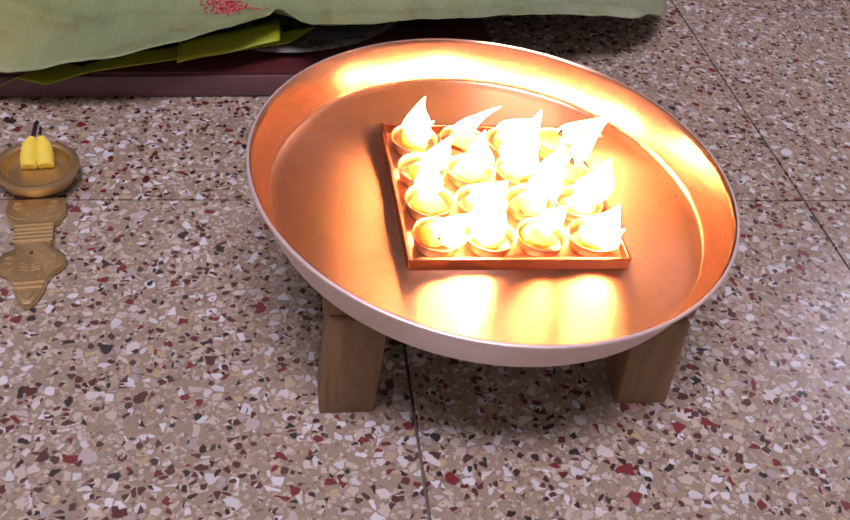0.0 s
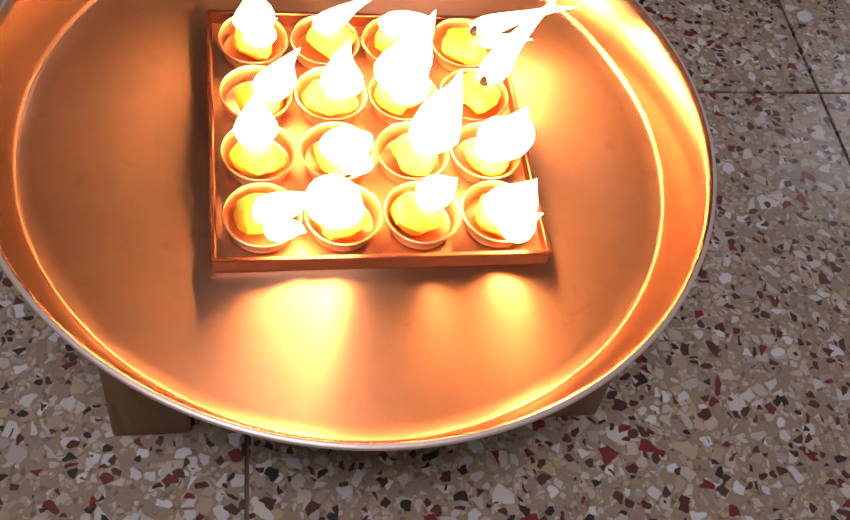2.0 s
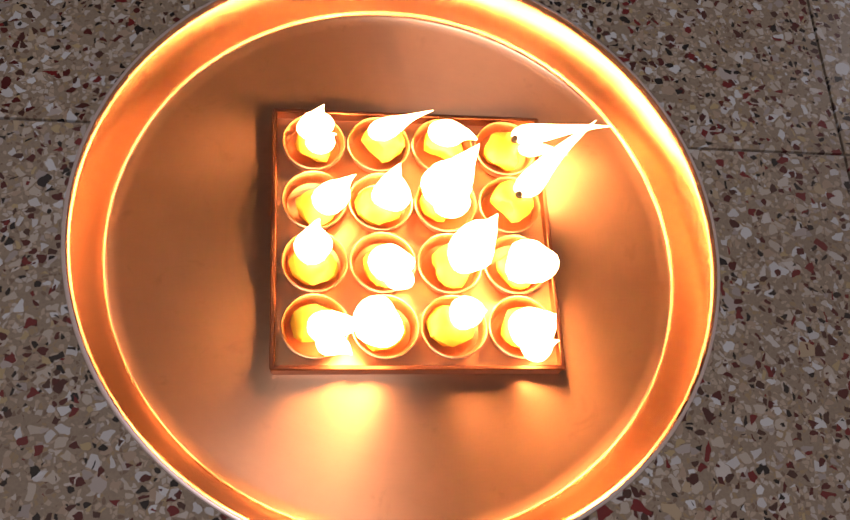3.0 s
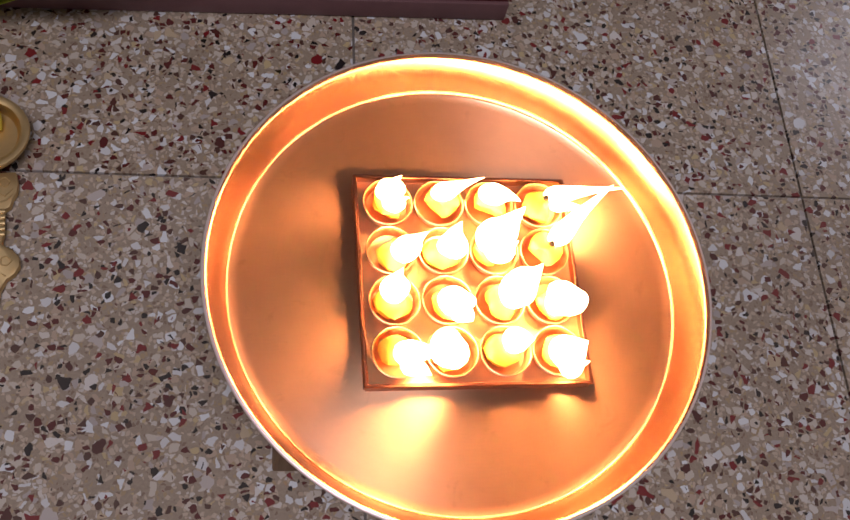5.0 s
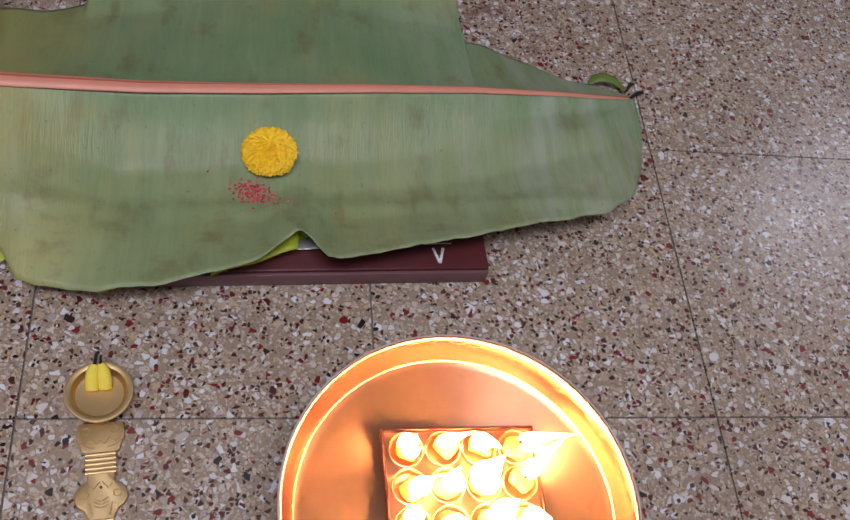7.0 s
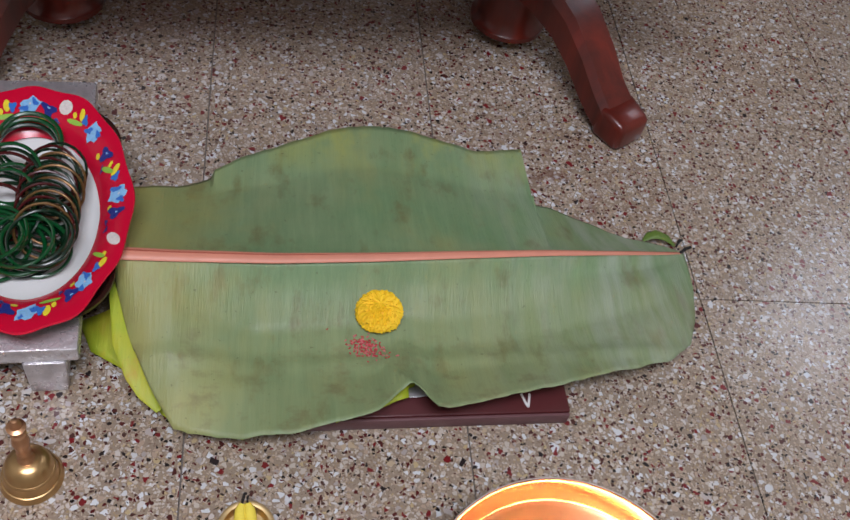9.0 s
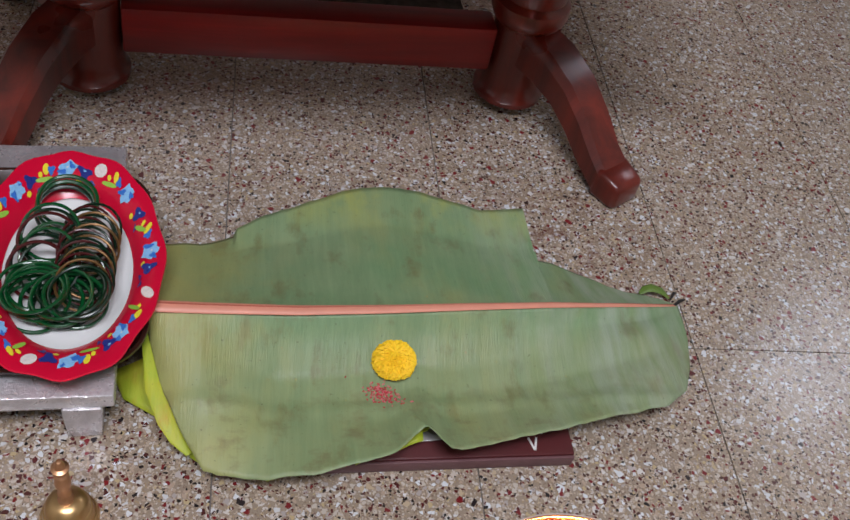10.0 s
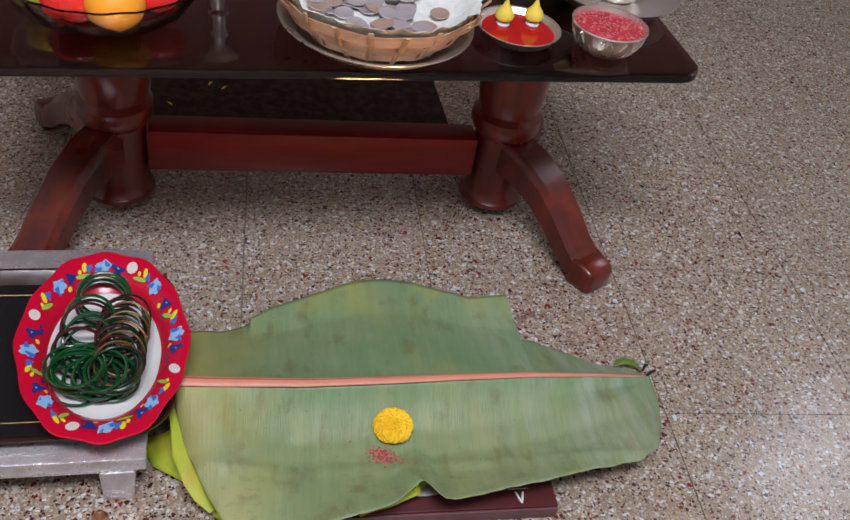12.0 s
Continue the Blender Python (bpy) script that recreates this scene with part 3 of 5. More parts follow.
# ---- brass hand lamp on the floor ----
def hand_lamp():
    t = thing("brass_hand_lamp", pose(-0.2195, 0.0165, 0, 0, 0, 6.0), "aged brass hand lamp with engraved handle on the floor", "oil lamp")
    prof = [(0, 0.0), (0.012, 0.0), (0.014, 0.0025), (0.0215, 0.0050), (0.0245, 0.0105), (0.0262, 0.0142), (0.0258, 0.0156), (0.0235, 0.0160), (0.0212, 0.0150), (0.0200, 0.0115), (0.0182, 0.0094), (0.0100, 0.0086), (0, 0.0084)]
    part("bowl", lathe(prof, 56), BRASS, t)
    half = [(0.0165, -0.022), (0.0180, -0.030), (0.0172, -0.036), (0.0150, -0.040), (0.0138, -0.045), (0.0105, -0.047), (0.0105, -0.063), (0.0098, -0.066), (0.0100, -0.069), (0.0150, -0.072), (0.0188, -0.077), (0.0192, -0.083), (0.0165, -0.088), (0.0122, -0.091), (0.0092, -0.097), (0.0082, -0.103), (0.0076, -0.106), (0.0050, -0.112), (0.0018, -0.1175)]
    pts = half + [(-x, y) for x, y in reversed(half)]
    handle = part("handle", outline(pts, 0.0012, 0.0052, bevel=0.0010), BRASS, t, "engraved flat brass handle")
    for y in (-0.0478, -0.0515, -0.0552, -0.0588, -0.0622):
        part("ridge", tube([(-0.0112, y, 0.0050), (0.0112, y, 0.0050)], 0.0016, 8, flat=0.8), BRASS, handle)
    for y, w in ((-0.0995, 0.0085), (-0.1035, 0.0078)):
        part("ridge", tube([(-w, y, 0.0052), (w, y, 0.0052)], 0.0011, 8, flat=0.8), BRASS, handle)

    def line(points, name="engraving", r=0.00055):
        part(name, tube([(x, y, 0.0053) for x, y in points], r, 6, flat=0.7), BRASS, handle)

    for s in (-1, 1):
        for cx, cy in ((s * 0.0105, -0.0285), (s * 0.0118, -0.0795)):
            ring = [(cx + 0.0028 * math.cos(2 * math.pi * i / 15) * (1 + 0.2 * math.cos(5 * 2 * math.pi * i / 15)), cy + 0.0028 * math.sin(2 * math.pi * i / 15), 0.0053) for i in range(15)]
            part("rosette", tube(ring, 0.0005, 6, closed=True), BRASS, handle)
        line([(s * 0.0150, -0.0330), (s * 0.0110, -0.0380), (s * 0.0065, -0.0345), (s * 0.0030, -0.0395), (0, -0.0365)])
        line([(s * 0.0155, -0.0365), (s * 0.0110, -0.0410), (s * 0.0050, -0.0425)])
        line([(s * 0.0010, -0.0700), (s * 0.0055, -0.0755), (s * 0.0080, -0.0720)])
        line([(s * 0.0120, -0.0890), (s * 0.0080, -0.0860), (s * 0.0060, -0.0960)])
        for q in range(3):
            line([(s * 0.0006, -0.0850 - 0.0026 * q), (s * 0.0052, -0.0825 - 0.0028 * q)])
        line([(s * 0.0034, -0.1070), (s * 0.0030, -0.1100), (0, -0.1140)])
    part("stud", lathe([(0.0012, 0.005), (0.0010, 0.0062), (0, 0.0066)], 10, m=Matrix.Translation((0, -0.0745, 0))), DARK_BRASS, handle)
    for dx, tilt in ((-0.0052, 4), (0.0050, -8)):
        ang = radians(tilt)
        pts = [(dx, 0.003, 0.0112), (dx * 0.95, 0.009, 0.0150), (dx * 0.8, 0.0155, 0.0190), (dx * 0.5, 0.0205, 0.0215)]
        part("cotton_wick", tube(pts, 0.005, 12, radii=[0.0050, 0.0056, 0.0050, 0.0026]), COTTON, t, "rolled yellow cotton wick")
    part("burnt_tip", tube([(-0.0022, 0.0205, 0.0215), (-0.0012, 0.0235, 0.0245), (0.0002, 0.0265, 0.0285), (0.0016, 0.0262, 0.0296)], 0.0014, 7), CHAR, t, "charred black wick tip")
    part("burnt_tip", tube([(0.0024, 0.0205, 0.0215), (0.0026, 0.0238, 0.0250), (0.0034, 0.0250, 0.0268)], 0.0010, 7), CHAR, t, "charred black wick tip")


hand_lamp()


# ---- bell ----
def bell():
    t = thing("brass_bell", pose(-0.413, 0.073, 0, 0, 0, 0), "polished brass hand bell standing on the floor", "bell")
    prof = [(0.0275, 0.0), (0.0282, 0.0010), (0.0278, 0.0026), (0.0262, 0.0060), (0.0258, 0.0072), (0.0246, 0.0076), (0.0236, 0.0120), (0.0230, 0.0172), (0.0228, 0.0186), (0.0222, 0.0192), (0.0221, 0.0206), (0.0213, 0.0212), (0.0206, 0.0252), (0.0180, 0.0312), (0.0130, 0.0352), (0.0075, 0.0366), (0, 0.0368)]
    part("bowl", lathe(prof, 56), BELL_BRASS, t)
    hp = [(0, 0.0360), (0.0085, 0.0360), (0.0092, 0.0385), (0.0070, 0.0410), (0.0058, 0.0450), (0.0062, 0.0490), (0.0080, 0.0505), (0.0064, 0.0525), (0.0060, 0.0560), (0.0082, 0.0640), (0.0092, 0.0700), (0.0078, 0.0770), (0.0062, 0.0805), (0.0080, 0.0825), (0.0060, 0.0845), (0.0058, 0.0905), (0.0095, 0.0935), (0.0098, 0.0950), (0.0060, 0.0965), (0.0052, 0.1020), (0.0030, 0.1060), (0, 0.1068)]
    hp = [(r * 0.84, z) for r, z in hp]
    part("handle", lathe(hp, 24), HANDLE_BRASS, t, "turned brass handle with reddish tarnish")


bell()


# ---- board, dish and banana leaf ----
def painted_board():
    t = thing("painted_board", pose(0.1065, 0.1365, 0, 0, 0, 2.6), "low maroon painted wooden board with a white chalk pattern", "board")
    part("panel", box((-0.385, 0, 0), (0, 0.24, 0.0195), 0.0025), MAROON, t)
    part("front_edge", box((-0.384, -0.0035, 0.001), (-0.001, -0.0002, 0.0175), 0.0008), MAROON_EDGE, t, "worn greyish front edge")
    for s in (-1, 1):
        part("pattern_stroke", tube([(-0.045, 0.0060, 0.0196), (-0.045 + s * 0.0018, 0.0120, 0.0196), (-0.045 + s * 0.0046, 0.0220, 0.0196)], 0.0013, 6, flat=0.3), CHALK, t, "white painted stroke")
    part("pattern_stroke", tube([(-0.058, 0.0262, 0.0196), (-0.032, 0.0270, 0.0196)], 0.0006, 6, flat=0.3), CHALK, t, "white painted stroke")


def low_dish():
    t = thing("low_dish", pose(-0.065, 0.254, 0.0196), "low grey metal plate beneath the leaf", "dish")
    part("shell", lathe([(0, 0), (0.088, 0.0), (0.100, 0.0035), (0.106, 0.0052), (0.1075, 0.0058), (0.106, 0.0064), (0.099, 0.0050), (0.087, 0.0016), (0, 0.0016)], 64), SILVER_PAINT, t)


LEAF_X = (-0.354, -0.336, -0.308, -0.290, -0.250, -0.220, -0.190, -0.160, -0.130, -0.108, -0.096, -0.085, -0.075, -0.066, -0.058, -0.050, -0.043, -0.034, 0.000, 0.030, 0.060, 0.100, 0.140, 0.180, 0.220, 0.256, 0.278, 0.290, 0.294)
LEAF_LOW = (0.248, 0.192, 0.137, 0.106, 0.097, 0.093, 0.093, 0.097, 0.103, 0.107, 0.113, 0.123, 0.135, 0.141, 0.138, 0.124, 0.114, 0.112, 0.119, 0.127, 0.136, 0.147, 0.160, 0.172, 0.186, 0.217, 0.262, 0.308, 0.345)
LEAF_LOW_Z = (0.070, 0.050, 0.036, 0.031, 0.032, 0.039, 0.046, 0.052, 0.060, 0.066, 0.066, 0.064, 0.060, 0.057, 0.058, 0.062, 0.067, 0.070, 0.067, 0.067, 0.064, 0.061, 0.056, 0.051, 0.044, 0.030, 0.018, 0.011, 0.007)
RIB_X = (-0.372, -0.300, -0.200, -0.100, 0.0, 0.1, 0.2, 0.294)
RIB_Y = (0.261, 0.2645, 0.271, 0.280, 0.2915, 0.3075, 0.331, 0.363)
RIB_Z = (0.096, 0.091, 0.0845, 0.081, 0.077, 0.066, 0.042, 0.006)
UP_X = (-0.372, -0.351, -0.300, -0.264, -0.240, -0.138, -0.098, -0.058, -0.006, 0.046, 0.1035, 0.1060, 0.138, 0.182, 0.226, 0.271, 0.294)
UP_Y = (0.384, 0.393, 0.418, 0.443, 0.460, 0.514, 0.526, 0.528, 0.512, 0.493, 0.503, 0.425, 0.421, 0.399, 0.383, 0.375, 0.366)
UP_Z = (0.046, 0.044, 0.020, 0.014, 0.012, 0.011, 0.012, 0.012, 0.012, 0.011, 0.010, 0.012, 0.010, 0.010, 0.008, 0.006, 0.005)


def blade_z(rz, ez, f, x, y, sign):
    """Height of the blade a fraction f of the way from rib to edge: the near half sags and curls up again."""
    if sign > 0:
        z = rz + (ez - rz) * f ** 0.8
    else:
        sag = float(np.interp(x, (-0.37, -0.30, -0.22, 0.12, 0.22, 0.29), (0.0, 0.0, 1.0, 1.0, 0.6, 0.0)))
        line = rz + (ez - rz) * f
        valley = float(np.interp(f, (0, 0.12, 0.30, 0.50, 0.68, 1.0), (rz, rz * 0.72, 0.036, 0.030, 0.037, ez)))
        z = line + (min(valley, line) - line) * sag
    z += 0.0030 * f * noise.noise(Vector((x * 9, y * 7, 1.7))) + 0.0016 * f * noise.noise(Vector((x * 34, y * 12, 4.2)))
    if sign < 0:
        z += 0.003 * math.exp(-((y - 0.188 - 0.05 * x) / 0.008) ** 2)
        along = (y - 0.141) / 0.055
        if -0.2 < along < 1.2:
            z += 0.007 * (1 - 0.7 * max(0, along)) * math.exp(-((x + 0.067 + 0.030 * along) / 0.0065) ** 2)
    floor_z = 0.0275 if -0.27 < x < 0.11 and y > 0.125 else 0.0035
    return max(z, floor_z)


def leaf_half(xs, edge, edge_z, edge_x, rows=26, sign=1):
    bm = bmesh.new()
    grid = []
    for x in xs:
        ry, rz = np.interp(x, RIB_X, RIB_Y), np.interp(x, RIB_X, RIB_Z)
        ey, ez = np.interp(x, edge_x, edge), np.interp(x, edge_x, edge_z)
        row = []
        for j in range(rows + 1):
            f = j / rows
            ey2 = ey + 0.0022 * noise.noise(Vector((x * 45, sign * 3.0, 0.5))) + 0.0010 * noise.noise(Vector((x * 160, sign * 5.0, 2.5)))
            y = ry + (ey2 - ry) * f
            z = blade_z(rz, ez, f, x, y, sign)
            row.append(bm.verts.new((x, y, z)))
        grid.append(row)
    for a, b in zip(grid, grid[1:]):
        for j in range(rows):
            q = (a[j], b[j], b[j + 1], a[j + 1])
            bm.faces.new(q if sign > 0 else tuple(reversed(q)))
    return bm


def banana_leaf():
    t = thing("banana_leaf", Matrix(), "large fresh green banana leaf with a pink midrib", "leaf")
    xs = [-0.354 + 0.648 * i / 150 for i in range(151)]
    upper = part("leaf_blade", leaf_half(sorted(xs + [0.1035, 0.1060]), UP_Y, UP_Z, UP_X, 26, 1), LEAF, t, "torn far half of the leaf")
    low_xs = [-0.354 + 0.648 * i / 150 for i in range(151)]
    lower = part("leaf_blade", leaf_half(low_xs, LEAF_LOW, LEAF_LOW_Z, LEAF_X, 26, -1), LEAF, t, "near half of the leaf with a creased edge")
    for ob in (upper, lower):
        mod = ob.modifiers.new("thickness", "SOLIDIFY")
        mod.thickness, mod.offset = 0.0006, 0
    n = 60
    pts = [(x, np.interp(x, RIB_X, RIB_Y), np.interp(x, RIB_X, RIB_Z) - 0.0002) for x in (-0.354 + 0.644 * i / n for i in range(n + 1))]
    part("midrib", tube(pts, 0.006, 10, radii=[0.0068 * (1 - i / n) ** 0.7 + 0.0012 for i in range(n + 1)], flat=0.42), RIB, t, "salmon pink midrib")
    part("midrib_groove", tube([(x, y + 0.0022, z + 0.0022 * (1 - i / n)) for i, (x, y, z) in enumerate(pts)], 0.001, 6, radii=[0.0012 * (1 - i / n) + 0.0004 for i in range(n + 1)]), plain("rib_shade", (0.38, 0.10, 0.06), 0.5), t, "darker pink line along the rib")
    # the stem end, folded back beneath the blade
    bm = bmesh.new()
    rows, cols = 20, 12
    grid = []
    for i in range(rows + 1):
        f = i / rows
        px, py = np.interp(f, (0, 0.15, 0.32, 0.52, 0.70, 1), (-0.392, -0.377, -0.330, -0.300, -0.226, -0.058)), np.interp(f, (0, 0.15, 0.32, 0.52, 0.70, 1), (0.240, 0.205, 0.176, 0.130, 0.100, 0.158))
        qx, qy = px + 0.070, min(py + 0.06, 0.25)
        if f > 0.6:
            qx, qy = px + 0.02, py + 0.025
        row = []
        for j in range(cols + 1):
            g = j / cols
            z = 0.007 + 0.010 * g + 0.030 * g * max(0, 1 - f / 0.32) + 0.0015 * noise.noise(Vector((px * 20, g * 4, 0)))
            if f > 0.62:
                z = max(z, 0.0272 + 0.0004 * g) if f > 0.72 else max(z, 0.0222)
            row.append(bm.verts.new((px + (qx - px) * g, py + (qy - py) * g, z)))
        grid.append(row)
    for a, b in zip(grid, grid[1:]):
        for j in range(cols):
            bm.faces.new((a[j], b[j], b[j + 1], a[j + 1]))
    fold = part("leaf_fold", bm, LEAF_FOLD, t, "yellow-green end folded beneath the blade")
    mod = fold.modifiers.new("thickness", "SOLIDIFY")
    mod.thickness, mod.offset = 0.0006, 0
    # lime edge rolled over at the stem end
    roll = [(-0.355, 0.251, 0.062), (-0.340, 0.192, 0.047), (-0.326, 0.162, 0.036), (-0.315, 0.146, 0.028), (-0.304, 0.132, 0.020)]
    part("leaf_roll", tube(roll, 0.008, 12, flat=0.2, radii=[0.006, 0.0120, 0.0125, 0.0105, 0.004]), LEAF_FOLD, t, "rolled lime edge")
    # flap showing beneath the crease
    bm = bmesh.new()
    rows = [[bm.verts.new((-0.138 + 0.0072 * i, 0.112 + 0.0026 * i + 0.005 * j + 0.0012 * math.sin(i * 0.9), 0.0345 + 0.0006 * j + 0.0005 * i)) for j in range(6)] for i in range(11)]
    for a, b in zip(rows, rows[1:]):
        for j in range(5):
            bm.faces.new((a[j], b[j], b[j + 1], a[j + 1]))
    flap = part("leaf_fold", bm, LEAF_FOLD, t, "yellow-green flap beneath the crease")
    mod = flap.modifiers.new("thickness", "SOLIDIFY")
    mod.thickness, mod.offset = 0.0006, 0
    tip = tube([(0.244, 0.378, 0.009), (0.252, 0.383, 0.013), (0.262, 0.385, 0.014), (0.274, 0.381, 0.012), (0.284, 0.374, 0.008)], 0.007, 12, flat=0.35, radii=[0.002, 0.0062, 0.0072, 0.0056, 0.0015])
    for v in tip.verts:
        v.co += 0.0016 * noise.noise_vector(v.co * 120)
    part("torn_tip", tip, LEAF_TIP, t, "curled torn tip of the leaf")
    part("dry_bit", tube([(0.286, 0.372, 0.007), (0.292, 0.381, 0.010), (0.297, 0.383, 0.008)], 0.002, 6, radii=[0.001, 0.0022, 0.0008]), CHAR, t, "dry brown scrap")
    part("tip_stub", tube([(0.288, 0.362, 0.007), (0.298, 0.370, 0.008), (0.306, 0.374, 0.006)], 0.002, 6), CHAR, t, "dry brown tip")


def leaf_height(x, y):
    ry, rz = np.interp(x, RIB_X, RIB_Y), np.interp(x, RIB_X, RIB_Z)
    ey, ez = np.interp(x, LEAF_X, LEAF_LOW), np.interp(x, LEAF_X, LEAF_LOW_Z)
    f = (y - ry) / (ey - ry)
    return float(blade_z(rz, ez, f, x, y, -1))


def marigold():
    x, y = -0.0915, 0.2360
    t = thing("marigold", pose(x, y, leaf_height(x, y) + 0.0005, 0, 0, 20) @ Matrix.Diagonal((0.92, 0.92, 1.05, 1)), "bright yellow marigold bloom lying on the banana leaf", "flower")
    part("core", lathe([(0, 0.0), (0.017, 0.001), (0.0225, 0.006), (0.0215, 0.012), (0.014, 0.0185), (0, 0.0205)], 20), PETAL_CORE, t, "orange-yellow flower core")
    rng = random.Random(9)
    bm = bmesh.new()
    count = 520
    for i in range(count):
        f = (i + 0.5) / count
        a = i * 2.399963 + rng.uniform(-0.3, 0.3)
        th = radians(96) * f ** 0.55
        nrm = Vector((math.sin(th) * math.cos(a), math.sin(th) * math.sin(a), max(0.0, math.cos(th)))).normalized()
        base = Vector((0.0232 * math.sin(th) * math.cos(a), 0.0232 * math.sin(th) * math.sin(a), 0.0070 + 0.0140 * math.cos(th)))
        side = Vector((-math.sin(a), math.cos(a), 0))
        side = (Matrix.Rotation(rng.uniform(-0.35, 0.35), 3, nrm) @ side).normalized()
        fall = Vector((math.cos(th) * math.cos(a), math.cos(th) * math.sin(a), -math.sin(th) * 0.6))
        out_d = (0.95 * fall + 0.34 * nrm + 0.14 * Vector((rng.uniform(-1, 1), rng.uniform(-1, 1), rng.uniform(-1, 1)))).normalized()
        back = out_d.cross(side)
        if back.dot(nrm) > 0:
            back = -back
        ln, w = rng.uniform(0.0046, 0.0062), rng.uniform(0.0022, 0.0031)
        b = bm.verts.new(base - out_d * 0.002)
        row1 = [bm.verts.new(base + out_d * ln * 0.55 + side * w * q + back * 0.0012 * (q * q - 0.3)) for q in (-0.8, 0.0, 0.8)]
        row2 = [bm.verts.new(base + out_d * ln * (1.0 + 0.10 * (1 if k % 2 else -1)) + side * w * q + back * 0.0022 * (q * q - 0.4)) for k, q in enumerate((-1.0, -0.4, 0.4, 1.0))]
        bm.faces.new((b, row1[1], row1[0]))
        bm.faces.new((b, row1[2], row1[1]))
        bm.faces.new((row1[0], row1[1], row2[1], row2[0]))
        bm.faces.new((row1[1], row2[2], row2[1]))
        bm.faces.new((row1[1], row1[2], row2[3], row2[2]))
    part("petals", bm, BLOOM, t)


def grain(bm, p, rng, ln=0.0032, w=0.0010):
    d = Vector((rng.uniform(-1, 1), rng.uniform(-1, 1), rng.uniform(-0.25, 0.25))).normalized() * ln
    tube([p - d, p - d * 0.5, p + d * 0.5, p + d], w, 5, bm=bm, radii=[w * 0.3, w, w, w * 0.3])


def red_rice():
    rng = random.Random(3)
    t = thing("red_rice", Matrix(), "small scatter of red-dyed rice grains on the leaf", "rice", kind="stuff")
    for name, mat, count in (("grains", KUMKUM, 110), ("pale_grains", KUMKUM_PALE, 70)):
        bm = bmesh.new()
        for i in range(count):
            if i % 9 == 0:
                x, y = rng.gauss(-0.104, 0.020), rng.gauss(0.199, 0.008)
            else:
                x, y = rng.gauss(-0.104, 0.0095), rng.gauss(0.201, 0.0060)
            y += -0.25 * (x + 0.104)
            grain(bm, Vector((x, y, leaf_height(x, y) + 0.0010)), rng, rng.uniform(0.0011, 0.0020), 0.0007)
        part(name, bm, mat, t)


painted_board()
low_dish()
banana_leaf()
marigold()
red_rice()


# ---- silver stool with black tray, red plate and bangles ----
STOOL = pose(-0.386, 0.166, 0, 0, 0, 4.0)


def silver_stool():
    t = thing("silver_stool", STOOL, "low wooden stool painted silver with worn edges", "stool")
    part("top", box((-0.48, 0.0, 0.050), (0.008, 0.362, 0.070), 0.003), SILVER_PAINT, t)
    part("front_rail", box((-0.47, 0.006, 0.040), (-0.002, 0.024, 0.0498), 0.002), SILVER_PAINT, t)
    for x in (-0.468, -0.044):
        for y in (-0.002, 0.318):
            bm = box((x, y, 0.0), (x + 0.040, y + 0.040, 0.0498), 0.003)
            for v in bm.verts:
                f = 1 - v.co.z / 0.05
                v.co.x += (x + 0.02 - v.co.x) * 0.14 * f
            part("leg", bm, SILVER_PAINT, t)


def black_tray():
    t = thing("black_tray", STOOL @ pose(-0.190, 0.162, 0.0703, 0, 0, 0), "black lacquered tray with thin gold lattice decoration", "tray")
    hx, hy = 0.216, 0.128
    part("base", outline(rounded(hx, hy, 0.045, 8), 0, 0.004), BLACK_TRAY, t)
    rings = []
    bm = bmesh.new()
    for off, z in ((-0.004, 0.0041), (0.004, 0.012), (0.010, 0.017), (0.014, 0.017), (0.014, 0.013), (0.006, 0.006), (-0.002, 0.0004)):
        rings.append([bm.verts.new((x, y, z)) for x, y in rounded(hx + off, hy + off, 0.045 + off, 8)])
    for a, b in zip(rings, rings[1:]):
        for i in range(len(a)):
            j = (i + 1) % len(a)
            bm.faces.new((a[i], a[j], b[j], b[i]))
    bmesh.ops.recalc_face_normals(bm, faces=bm.faces[:])
    part("rim", bm, BROWN_RIM, t, "dark brown rounded tray rim")
    for y in (-0.105, 0.105):
        part("gold_line", tube([(-0.20, y, 0.0042), (0.20, y, 0.0042)], 0.0008, 6, flat=0.5), GOLD, t, "thin gold line")
    bm = bmesh.new()
    rng = random.Random(2)
    for i in range(24):
        for j in range(17):
            x, y = -0.195 + 0.0125 * i + (0.006 if j % 2 else 0), -0.096 + 0.0120 * j
            if x < 0.0:
                pts = [(x + 0.0062 * math.cos(2 * math.pi * k / 8), y + 0.0062 * math.sin(2 * math.pi * k / 8), 0.0042) for k in range(8)]
                tube(pts, 0.00035, 4, bm=bm, closed=True, flat=0.5)
    part("gold_lattice", bm, GOLD, t, "fine gold lattice print")


RED_PLATE = pose(-0.4395, 0.3115, 0.0752, 0.5, 0.5, 6.0)


